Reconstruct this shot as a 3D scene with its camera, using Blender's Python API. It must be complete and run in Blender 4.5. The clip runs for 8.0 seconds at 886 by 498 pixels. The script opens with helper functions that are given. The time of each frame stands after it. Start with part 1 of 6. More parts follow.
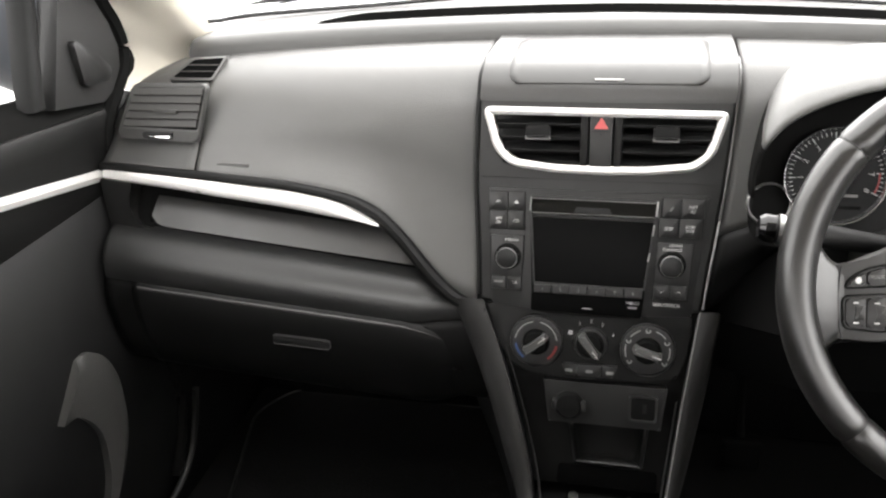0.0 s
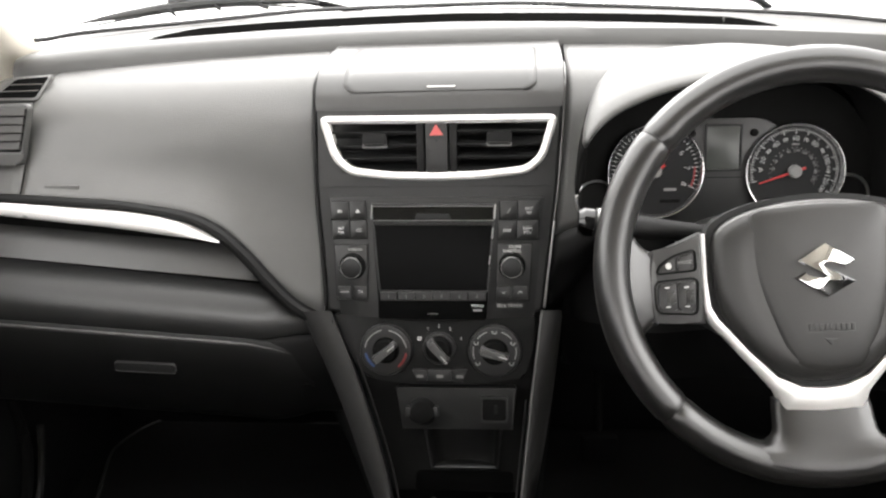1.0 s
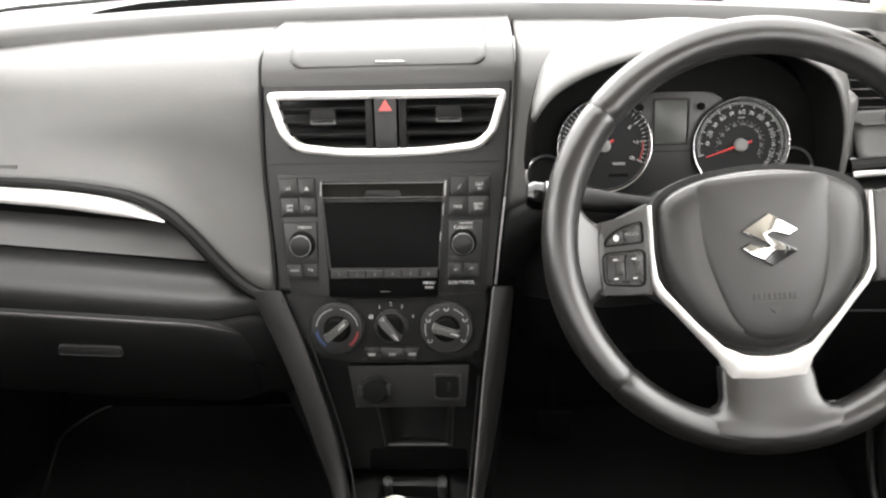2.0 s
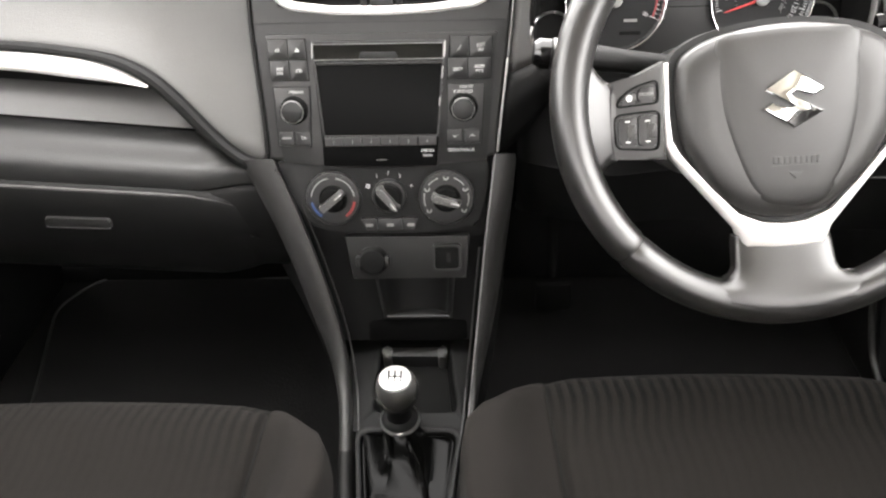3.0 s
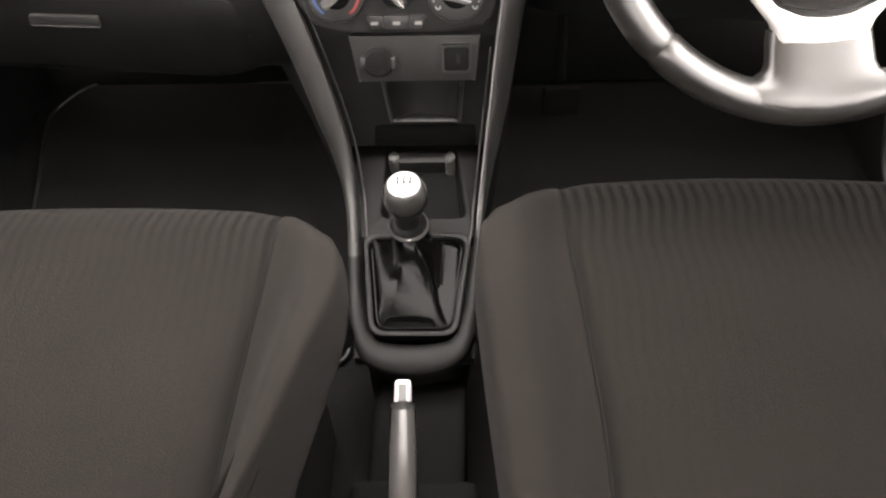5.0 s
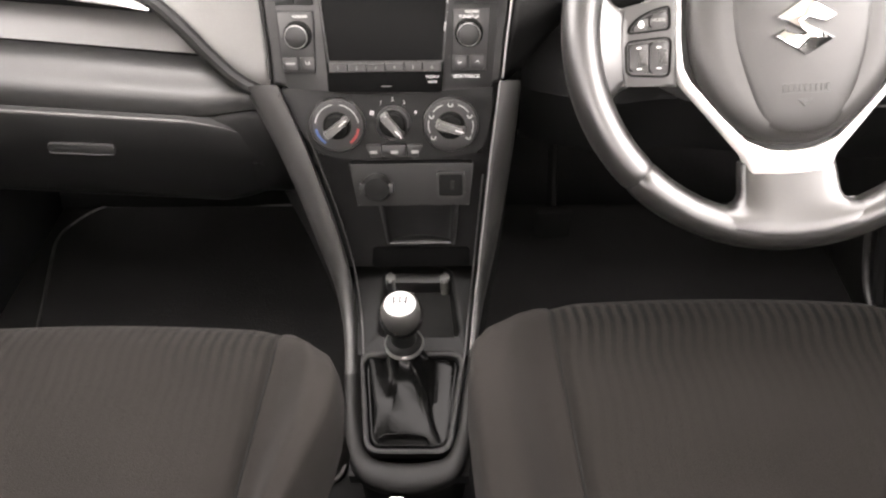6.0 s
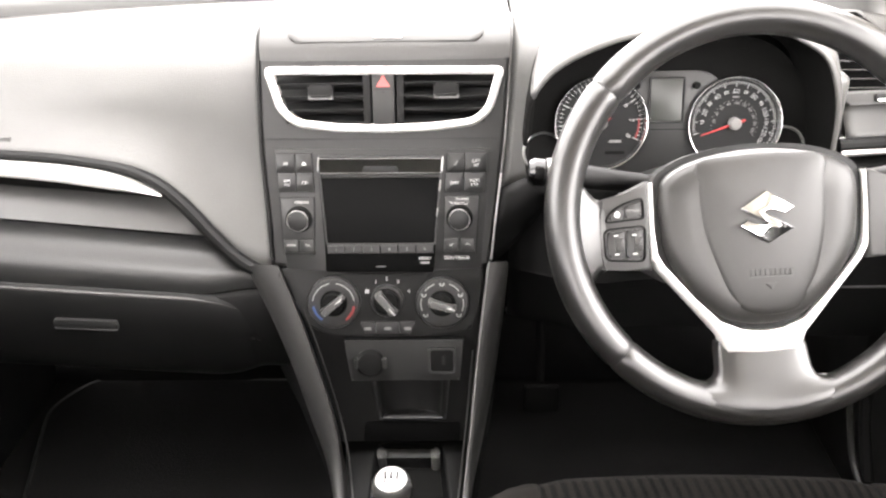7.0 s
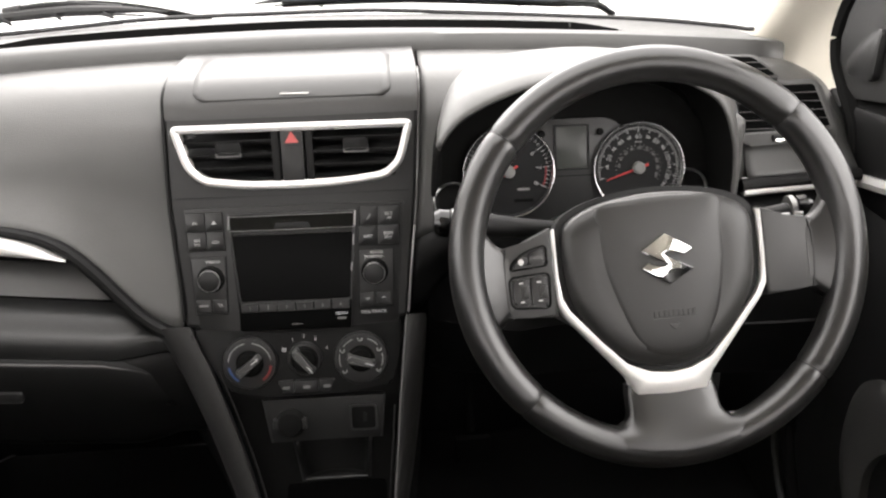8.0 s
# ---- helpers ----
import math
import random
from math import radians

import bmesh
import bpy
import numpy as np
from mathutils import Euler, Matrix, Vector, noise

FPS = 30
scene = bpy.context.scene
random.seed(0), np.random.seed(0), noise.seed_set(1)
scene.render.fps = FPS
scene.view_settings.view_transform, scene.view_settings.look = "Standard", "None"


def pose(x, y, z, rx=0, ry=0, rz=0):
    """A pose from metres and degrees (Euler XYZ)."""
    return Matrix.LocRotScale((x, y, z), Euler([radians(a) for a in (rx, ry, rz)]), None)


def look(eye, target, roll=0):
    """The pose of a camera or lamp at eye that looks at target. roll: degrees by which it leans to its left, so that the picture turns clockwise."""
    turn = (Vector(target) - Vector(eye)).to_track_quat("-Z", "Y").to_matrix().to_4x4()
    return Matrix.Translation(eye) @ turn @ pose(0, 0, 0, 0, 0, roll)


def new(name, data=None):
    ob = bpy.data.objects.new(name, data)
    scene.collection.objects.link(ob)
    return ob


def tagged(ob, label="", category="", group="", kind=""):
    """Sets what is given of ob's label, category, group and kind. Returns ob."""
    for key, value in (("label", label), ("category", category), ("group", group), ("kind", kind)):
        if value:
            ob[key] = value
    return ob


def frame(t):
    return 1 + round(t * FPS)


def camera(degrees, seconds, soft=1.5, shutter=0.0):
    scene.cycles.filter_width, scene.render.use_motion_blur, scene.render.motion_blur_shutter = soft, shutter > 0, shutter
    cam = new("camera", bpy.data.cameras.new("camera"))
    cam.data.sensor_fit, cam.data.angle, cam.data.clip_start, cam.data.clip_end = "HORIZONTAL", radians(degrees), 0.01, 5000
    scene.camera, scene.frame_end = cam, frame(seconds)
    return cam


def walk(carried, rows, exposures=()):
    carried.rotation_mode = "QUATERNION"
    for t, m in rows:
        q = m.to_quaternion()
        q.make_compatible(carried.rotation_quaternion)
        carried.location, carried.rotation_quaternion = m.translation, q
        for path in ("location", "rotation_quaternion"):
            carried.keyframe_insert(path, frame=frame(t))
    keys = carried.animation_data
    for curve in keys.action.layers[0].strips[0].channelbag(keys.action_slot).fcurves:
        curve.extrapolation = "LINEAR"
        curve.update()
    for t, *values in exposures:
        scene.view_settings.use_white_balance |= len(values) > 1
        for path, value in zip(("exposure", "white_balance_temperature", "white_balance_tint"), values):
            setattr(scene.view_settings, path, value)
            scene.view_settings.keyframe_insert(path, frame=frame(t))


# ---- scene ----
cam = camera(54.6, 8.0, 2.3)
PATH = [
    (0, (0.05, -0.089, 1.062), (-0.406, 1.645, 0.175), -3.6),
    (0.5, (0.074, -0.088, 1.057), (-0.242, 1.682, 0.181), -3.2),
    (1, (0.105, -0.085, 1.046), (-0.095, 1.71, 0.188), -3.0),
    (1.2, (0.105, -0.088, 1.042), (-0.048, 1.716, 0.191), -2.6),
    (2.3, (0.115, -0.072, 1.03), (0.015, 1.683, 0.076), -2.4),
    (2.5, (0.11, -0.063, 1.024), (0.012, 1.662, 0.017), -2.5),
    (3, (0.106, -0.051, 1.009), (0.01, 1.585, -0.139), -2.6),
    (3.5, (0.099, -0.042, 1.001), (0.009, 1.491, -0.28), -2.8),
    (4, (0.092, -0.033, 0.989), (0.009, 1.397, -0.407), -2.9),
    (4.2, (0.088, -0.033, 0.988), (0.01, 1.356, -0.449), -2.9),
    (5.3, (0.084, -0.039, 0.99), (0.002, 1.304, -0.49), -2.7),
    (5.5, (0.087, -0.045, 0.996), (0.001, 1.343, -0.442), -3.0),
    (6, (0.089, -0.06, 1.013), (0.015, 1.475, -0.266), -2.1),
    (6.5, (0.089, -0.075, 1.026), (0.03, 1.585, -0.086), -1.5),
    (7, (0.088, -0.093, 1.04), (0.041, 1.668, 0.093), -1.2),
    (7.5, (0.097, -0.095, 1.047), (0.085, 1.71, 0.187), -1.4),
    (8, (0.124, -0.087, 1.039), (0.21, 1.723, 0.193), -1.7),
]
walk(cam, [(t, look(eye, target, roll)) for t, eye, target, roll in PATH],
     exposures=[(0.0, -0.10, 6500, 12), (1.2, -0.05, 6500, 12), (2.3, 0.5, 6500, 12), (3.0, 0.93, 6550, 13), (3.5, 1.10, 6600, 14), (4.2, 1.29, 6700, 16), (5.3, 1.48, 6900, 17),
                (6.0, 1.53, 6800, 18), (6.6, 1.54, 6700, 17), (7.0, 1.26, 6600, 15), (7.3, 0.45, 6600, 14), (7.6, -0.05, 6600, 14), (8.0, -0.38, 6600, 14)])

# ---- light ----
world = bpy.data.worlds.new("studio")
scene.world = world
world.use_nodes = True
bg = world.node_tree.nodes["Background"]
bg.inputs["Color"].default_value = (1.0, 0.985, 0.96, 1)
bg.inputs["Strength"].default_value = 6.5


def window_light(name, m, width, height, watts):
    """Unseen area lamp added outside an opening of the car to stand in for studio light."""
    data = bpy.data.lights.new(name, "AREA")
    data.shape, data.size, data.size_y, data.energy = "RECTANGLE", width, height, watts
    data.color = (1.0, 0.98, 0.95)
    new(name, data).matrix_world = m


window_light("windscreen_light", look((0.0, 1.75, 1.50), (0.0, 0.80, 0.75)), 1.7, 0.7, 27)
# added lamp that gives the passenger pad its sheen from behind
window_light("rear_fill_light", look((0.0, -1.72, 1.22), (0.0, 0.80, 0.75)), 1.1, 0.36, 5)
# added lamp to brighten the steering wheel and driver seat
window_light("driver_side_fill_light", look((0.82, 0.22, 1.00), (0.25, 0.40, 0.50)), 0.9, 0.26, 2.5)


# ---- materials ----
def nodes_of(m):
    return m.node_tree.nodes, m.node_tree.links


def surface(name, color, rough=0.5, metal=0.0, spec=0.5, grain=0.0, grain_scale=900.0, vary=0.15, vary_scale=14.0, rough_vary=0.08, coat=0.0):
    """A surface with fine grain relief, and stains and gloss that vary slowly."""
    m = bpy.data.materials.new(name)
    m.use_nodes = True
    n, l = nodes_of(m)
    b = n["Principled BSDF"]
    b.inputs["Metallic"].default_value = metal
    b.inputs["Specular IOR Level"].default_value = spec
    b.inputs["Coat Weight"].default_value = coat
    tc = n.new("ShaderNodeTexCoord")
    big = n.new("ShaderNodeTexNoise")
    big.inputs["Scale"].default_value = vary_scale
    big.inputs["Detail"].default_value = 5
    l.new(tc.outputs["Object"], big.inputs["Vector"])
    mix = n.new("ShaderNodeMix")
    mix.data_type = "RGBA"
    mix.inputs[6].default_value = (*[c * (1 - vary) for c in color], 1)
    mix.inputs[7].default_value = (*[min(1, c * (1 + vary)) for c in color], 1)
    l.new(big.outputs["Fac"], mix.inputs[0])
    l.new(mix.outputs[2], b.inputs["Base Color"])
    mr = n.new("ShaderNodeMapRange")
    mr.inputs["To Min"].default_value = max(0.02, rough - rough_vary)
    mr.inputs["To Max"].default_value = min(1, rough + rough_vary)
    l.new(big.outputs["Fac"], mr.inputs["Value"])
    l.new(mr.outputs["Result"], b.inputs["Roughness"])
    if grain:
        fine = n.new("ShaderNodeTexVoronoi")
        fine.inputs["Scale"].default_value = grain_scale
        l.new(tc.outputs["Object"], fine.inputs["Vector"])
        bump = n.new("ShaderNodeBump")
        bump.inputs["Strength"].default_value = grain
        bump.inputs["Distance"].default_value = 0.0006
        l.new(fine.outputs["Distance"], bump.inputs["Height"])
        l.new(bump.outputs["Normal"], b.inputs["Normal"])
    return m


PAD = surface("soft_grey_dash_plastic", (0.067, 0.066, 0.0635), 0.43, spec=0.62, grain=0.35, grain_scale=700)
# far below PAD: shade low on the dash is put into the colour
DARK = surface("charcoal_with_shade", (0.0050, 0.0050, 0.0049), 0.47, spec=0.20, grain=0.3, grain_scale=800)
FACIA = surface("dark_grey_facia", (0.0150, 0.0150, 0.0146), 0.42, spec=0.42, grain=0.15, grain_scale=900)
BLACK = surface("black_plastic", (0.007, 0.007, 0.007), 0.60, spec=0.3, grain=0.1)
GLOSS = surface("gloss_black", (0.003, 0.003, 0.003), 0.34, spec=0.04, vary=0.05, rough_vary=0.04)
SILVER = surface("satin_silver_paint", (0.70, 0.69, 0.67), 0.31, metal=0.38, vary=0.03, vary_scale=30)
CHROME = surface("chrome", (0.85, 0.85, 0.85), 0.07, metal=1.0, vary=0.02, rough_vary=0.03)
LEATHER = surface("black_leather", (0.0105, 0.0101, 0.0096), 0.30, spec=0.80, grain=0.08, grain_scale=1300, vary=0.06, rough_vary=0.02)
GAITER = surface("glossy_gaiter_leather", (0.0018, 0.0018, 0.0017), 0.22, spec=0.08, grain=0.12, grain_scale=900, rough_vary=0.05)
CARPET = surface("black_carpet", (0.0070, 0.0069, 0.0068), 0.95, spec=0.1, grain=1.0, grain_scale=450, vary=0.4)
BEIGE = surface("cream_pillar_trim", (0.62, 0.58, 0.50), 0.75, spec=0.25, grain=0.25, vary=0.05)
RUBBER = surface("black_rubber", (0.010, 0.010, 0.010), 0.6)
WHITE = surface("white_print", (0.75, 0.75, 0.73), 0.6, vary=0.03)
GREYPRINT = surface("grey_print", (0.17, 0.17, 0.165), 0.6, vary=0.03)
NUMERAL = surface("dial_numeral", (0.30, 0.305, 0.30), 0.6, vary=0.03)
DIM_RED = surface("dim_red_print", (0.21, 0.025, 0.025), 0.5, vary=0.05)
RED = surface("red_print", (0.42, 0.024, 0.024), 0.5, vary=0.05)
BUTTON = surface("button_plastic", (0.0150, 0.0150, 0.0147), 0.42, grain=0.1)
LCD = surface("lcd_glass", (0.042, 0.045, 0.041), 0.30, spec=0.4, vary=0.05)
DIAL = surface("dial_face", (0.0120, 0.0121, 0.0123), 0.5, spec=0.15, vary=0.1)
KNOB = surface("knob_grey_plastic", (0.060, 0.060, 0.058), 0.33, vary=0.08)
VENTGREY = surface("mid_grey_plastic", (0.046, 0.0455, 0.0435), 0.45, grain=0.25, grain_scale=700)
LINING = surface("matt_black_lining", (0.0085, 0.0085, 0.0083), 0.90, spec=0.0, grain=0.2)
RIMCHROME = surface("brushed_bright_metal", (0.72, 0.72, 0.72), 0.22, metal=1.0, vary=0.03)
BLUEGREY = surface("faded_blue_print", (0.03, 0.06, 0.16), 0.5, vary=0.05)
DOORSKIN = surface("black_grained_door_plastic", (0.0065, 0.0065, 0.0064), 0.50, spec=0.25, grain=0.3, grain_scale=700)
# tone between PAD and DARK, so the dash front darkens downwards as in shade
ROLL = surface("soft_charcoal_with_shade", (0.0125, 0.0125, 0.0122), 0.43, grain=0.3, grain_scale=700)
DULL = surface("dull_silver_edge", (0.30, 0.30, 0.29), 0.32, metal=0.8, vary=0.05)
# paler than FACIA: light on the rolled stack top is put into the colour
TOPGREY = surface("lightened_grey_plastic", (0.036, 0.0355, 0.0343), 0.38, spec=0.65, grain=0.25, grain_scale=700)
PRINT = surface("soft_white_print", (0.47, 0.47, 0.46), 0.6, vary=0.03)
PINK = surface("faded_red_print", (0.42, 0.075, 0.072), 0.5, vary=0.05)
HUBSKIN = surface("grained_airbag_skin", (0.0195, 0.0190, 0.0180), 0.40, spec=0.5, grain=0.14, grain_scale=1000, vary=0.12, rough_vary=0.03)
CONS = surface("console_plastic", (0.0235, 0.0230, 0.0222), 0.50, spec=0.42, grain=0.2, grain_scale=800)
# darker copy of CONS: the seats' shade is put into the colour
SHADED_RAIL = surface("console_plastic_shaded", (0.0092, 0.0090, 0.0087), 0.58, spec=0.18, grain=0.2, grain_scale=800)
GRIP = surface("satin_grey_plastic", (0.045, 0.044, 0.0425), 0.22, spec=0.6, vary=0.08)
# puts the shade inside shallow slots into a near-black colour
SLOT_BLACK = surface("black_for_slot_depth", (0.0035, 0.0035, 0.0035), 0.90, spec=0.0)
SCALE = surface("dim_scale_print", (0.27, 0.27, 0.265), 0.6, vary=0.03)
LOUVRE = surface("closed_louvre_plastic", (0.030, 0.029, 0.027), 0.50, grain=0.15)
SPOKE = surface("satin_spoke_plastic", (0.0225, 0.0221, 0.0213), 0.44, grain=0.12, grain_scale=1000)
# blacker than the rails: recess shade of tray and back wall is in the colour
TROUGH = surface("black_plastic_with_shade", (0.0055, 0.0055, 0.0054), 0.52, spec=0.12, grain=0.2, grain_scale=800)
POCKET = surface("smooth_black_pocket_plastic", (0.008, 0.008, 0.0079), 0.34, spec=0.35, vary=0.1)
PIANO = surface("piano_black_plastic", (0.003, 0.003, 0.003), 0.12, spec=0.5, vary=0.05, rough_vary=0.05)
WALLW = surface("white_painted_wall", (0.82, 0.82, 0.80), 0.8, vary=0.03, vary_scale=2)
CONCRETE = surface("pale_floor_paint", (0.55, 0.55, 0.53), 0.5, vary=0.1, vary_scale=3)
PAINT = surface("car_body_paint", (0.55, 0.56, 0.57), 0.25, metal=0.3, coat=0.5)


def glass_material():
    m = bpy.data.materials.new("clear_glass")
    m.use_nodes = True
    b = m.node_tree.nodes["Principled BSDF"]
    b.inputs["Base Color"].default_value = (0.97, 0.99, 0.98, 1)
    b.inputs["Roughness"].default_value = 0.0
    b.inputs["IOR"].default_value = 1.02
    b.inputs["Transmission Weight"].default_value = 1.0
    return m


GLASS = glass_material()


def fabric(name, striped):
    m = bpy.data.materials.new(name)
    m.use_nodes = True
    n, l = nodes_of(m)
    b = n["Principled BSDF"]
    b.inputs["Roughness"].default_value = 0.95
    b.inputs["Specular IOR Level"].default_value = 0.08
    b.inputs["Sheen Weight"].default_value = 0.01
    b.inputs["Sheen Roughness"].default_value = 0.5
    tc = n.new("ShaderNodeTexCoord")
    weave = n.new("ShaderNodeTexNoise")
    weave.inputs["Scale"].default_value = 900
    weave.inputs["Detail"].default_value = 3
    l.new(tc.outputs["Object"], weave.inputs["Vector"])
    worn = n.new("ShaderNodeTexNoise")
    worn.inputs["Scale"].default_value = 9
    worn.inputs["Detail"].default_value = 6
    l.new(tc.outputs["Object"], worn.inputs["Vector"])
    ramp = n.new("ShaderNodeMix")
    ramp.data_type = "RGBA"
    ramp.inputs[6].default_value = (0.0036, 0.0031, 0.0027, 1)
    ramp.inputs[7].default_value = (0.0086, 0.0075, 0.0066, 1)
    add = n.new("ShaderNodeMath")
    add.operation = "MULTIPLY_ADD"
    add.inputs[1].default_value = 0.5
    l.new(weave.outputs["Fac"], add.inputs[0])
    half = n.new("ShaderNodeMath")
    half.operation = "MULTIPLY"
    half.inputs[1].default_value = 0.5
    l.new(worn.outputs["Fac"], half.inputs[0])
    l.new(half.outputs[0], add.inputs[2])
    l.new(add.outputs[0], ramp.inputs[0])
    col = ramp.outputs[2]
    height = weave.outputs["Fac"]
    if striped:
        sway = n.new("ShaderNodeTexNoise")
        sway.inputs["Scale"].default_value = 7.0
        sway.inputs["Detail"].default_value = 1.0
        stretch = n.new("ShaderNodeMapping")
        stretch.inputs["Scale"].default_value = (0.25, 1.5, 1.0)
        l.new(tc.outputs["Object"], stretch.inputs["Vector"])
        l.new(stretch.outputs["Vector"], sway.inputs["Vector"])
        sep = n.new("ShaderNodeSeparateXYZ")
        l.new(tc.outputs["Object"], sep.inputs[0])
        shift = n.new("ShaderNodeMath")
        shift.operation = "MULTIPLY_ADD"
        shift.inputs[1].default_value = 0.022
        l.new(sway.outputs["Fac"], shift.inputs[0])
        l.new(sep.outputs["X"], shift.inputs[2])
        turns = n.new("ShaderNodeMath")
        turns.operation = "MULTIPLY"
        turns.inputs[1].default_value = 2 * math.pi / 0.0112
        l.new(shift.outputs[0], turns.inputs[0])
        wave = n.new("ShaderNodeMath")
        wave.operation = "SINE"
        l.new(turns.outputs[0], wave.inputs[0])
        unit = n.new("ShaderNodeMapRange")
        unit.inputs["From Min"].default_value = -1.0
        l.new(wave.outputs[0], unit.inputs["Value"])
        cr = n.new("ShaderNodeValToRGB")
        cr.color_ramp.elements[0].position, cr.color_ramp.elements[0].color = 0.18, (0.08, 0.08, 0.08, 1)
        cr.color_ramp.elements[1].position, cr.color_ramp.elements[1].color = 0.58, (1, 1, 1, 1)
        l.new(unit.outputs["Result"], cr.inputs["Fac"])
        mul = n.new("ShaderNodeMix")
        mul.data_type, mul.blend_type = "RGBA", "MULTIPLY"
        # the woven stripes are bold over the front roll and faint where the cloth is sat on
        fade = n.new("ShaderNodeValToRGB")
        stops = fade.color_ramp.elements
        stops[0].position, stops[0].color = 0.15, (0.10, 0.10, 0.10, 1)
        stops[1].position, stops[1].color = 0.88, (0.97, 0.97, 0.97, 1)
        for at, grey in ((0.50, 0.22), (0.70, 0.40), (0.80, 0.62)):
            stops.new(at).color = (grey, grey, grey, 1)
        span = n.new("ShaderNodeMapRange")
        span.inputs["From Min"].default_value, span.inputs["From Max"].default_value = 0.0, 0.30
        l.new(sep.outputs["Y"], span.inputs["Value"])
        l.new(span.outputs["Result"], fade.inputs["Fac"])
        patch = n.new("ShaderNodeTexNoise")
        patch.inputs["Scale"].default_value = 5.0
        patch.inputs["Detail"].default_value = 2.0
        l.new(tc.outputs["Object"], patch.inputs["Vector"])
        rub = n.new("ShaderNodeMapRange")
        rub.inputs["From Min"].default_value, rub.inputs["From Max"].default_value = 0.35, 0.62
        rub.inputs["To Min"].default_value, rub.inputs["To Max"].default_value = 0.40, 1.25
        l.new(patch.outputs["Fac"], rub.inputs["Value"])
        worn_stripe = n.new("ShaderNodeMath")
        worn_stripe.operation, worn_stripe.use_clamp = "MULTIPLY", True
        l.new(fade.outputs["Color"], worn_stripe.inputs[0])
        l.new(rub.outputs["Result"], worn_stripe.inputs[1])
        l.new(worn_stripe.outputs[0], mul.inputs[0])
        l.new(col, mul.inputs[6])
        l.new(cr.outputs["Color"], mul.inputs[7])
        col = mul.outputs[2]
        hm = n.new("ShaderNodeMath")
        hm.operation = "MULTIPLY_ADD"
        l.new(cr.outputs["Color"], hm.inputs[0])
        l.new(worn_stripe.outputs[0], hm.inputs[1])
        l.new(weave.outputs["Fac"], hm.inputs[2])
        height = hm.outputs[0]
    l.new(col, b.inputs["Base Color"])
    bump = n.new("ShaderNodeBump")
    bump.inputs["Strength"].default_value = 0.6
    bump.inputs["Distance"].default_value = 0.0012
    l.new(height, bump.inputs["Height"])
    l.new(bump.outputs["Normal"], b.inputs["Normal"])
    return m


CLOTH = fabric("seat_side_cloth", False)
STRIPED = fabric("seat_striped_cloth", True)


# ---- mesh helpers ----
def plane_frame(origin, rake):
    """A frame whose x runs across the car, y up the raked face, z out of it towards the seats."""
    a = radians(rake)
    m = Matrix(((1, 0, 0, origin[0]), (0, math.sin(a), -math.cos(a), origin[1]), (0, math.cos(a), math.sin(a), origin[2]), (0, 0, 0, 1)))
    return m


def thing(name, label, category, at=(0, 0, 0), group="", kind=""):
    ob = new(name)
    ob.location = at
    ob.empty_display_size = 0.05
    return tagged(ob, label, category, group, kind)


def part(name, bm, material, parent=None, label="", angle=32, solid=0.0):
    bmesh.ops.recalc_face_normals(bm, faces=bm.faces)
    me = bpy.data.meshes.new(name)
    bm.to_mesh(me)
    bm.free()
    me.materials.append(material)
    me.shade_smooth()
    me.set_sharp_from_angle(angle=radians(angle))
    ob = new(name, me)
    if parent:
        ob.parent = parent
        off = Vector((0, 0, 0))
        p = parent
        while p:
            off += p.location
            p = p.parent
        me.transform(Matrix.Translation(-off))
    if label:
        tagged(ob, label)
    if solid:
        mod = ob.modifiers.new("thickness", "SOLIDIFY")
        mod.thickness, mod.offset = solid, -1
    return ob


def rounded(pts, r, n=4):
    """The closed outline pts with its corners rounded."""
    out = []
    k = len(pts)
    for i in range(k):
        p, a, b = Vector(pts[i]), Vector(pts[i - 1]), Vector(pts[(i + 1) % k])
        d0, d1 = a - p, b - p
        q = min(r, d0.length * 0.45, d1.length * 0.45)
        p0, p1 = p + d0.normalized() * q, p + d1.normalized() * q
        for j in range(n + 1):
            t = j / n
            out.append(p0 * (1 - t) ** 2 + p * 2 * t * (1 - t) + p1 * t * t)
    return out


def box2(u0, u1, v0, v1, r=0.0, n=3):
    p = [(u0, v0), (u1, v0), (u1, v1), (u0, v1)]
    return rounded(p, r, n) if r else [Vector(q) for q in p]


def ellipse(cu, cv, a, b=None, n=32):
    b = a if b is None else b
    return [Vector((cu + a * math.cos(2 * math.pi * i / n), cv + b * math.sin(2 * math.pi * i / n))) for i in range(n)]


def add_prism(bm, pts, m, h0, h1, bevel=0.0, seg=2, taper=1.0):
    c = sum((Vector(p) for p in pts), Vector((0, 0))) / len(pts)
    lo = [bm.verts.new(m @ Vector((p[0], p[1], h0))) for p in pts]
    hi = [bm.verts.new(m @ Vector((c.x + (p[0] - c.x) * taper, c.y + (p[1] - c.y) * taper, h1))) for p in pts]
    top = bm.faces.new(hi)
    bm.faces.new(lo[::-1])
    k = len(pts)
    for i in range(k):
        bm.faces.new((lo[i], lo[(i + 1) % k], hi[(i + 1) % k], hi[i]))
    if bevel:
        bmesh.ops.bevel(bm, geom=list(top.edges), offset=bevel, segments=seg, affect="EDGES", profile=0.5)


def prism(pts, m, h0, h1, bevel=0.0, seg=2, taper=1.0):
    bm = bmesh.new()
    add_prism(bm, pts, m, h0, h1, bevel, seg, taper)
    return bm


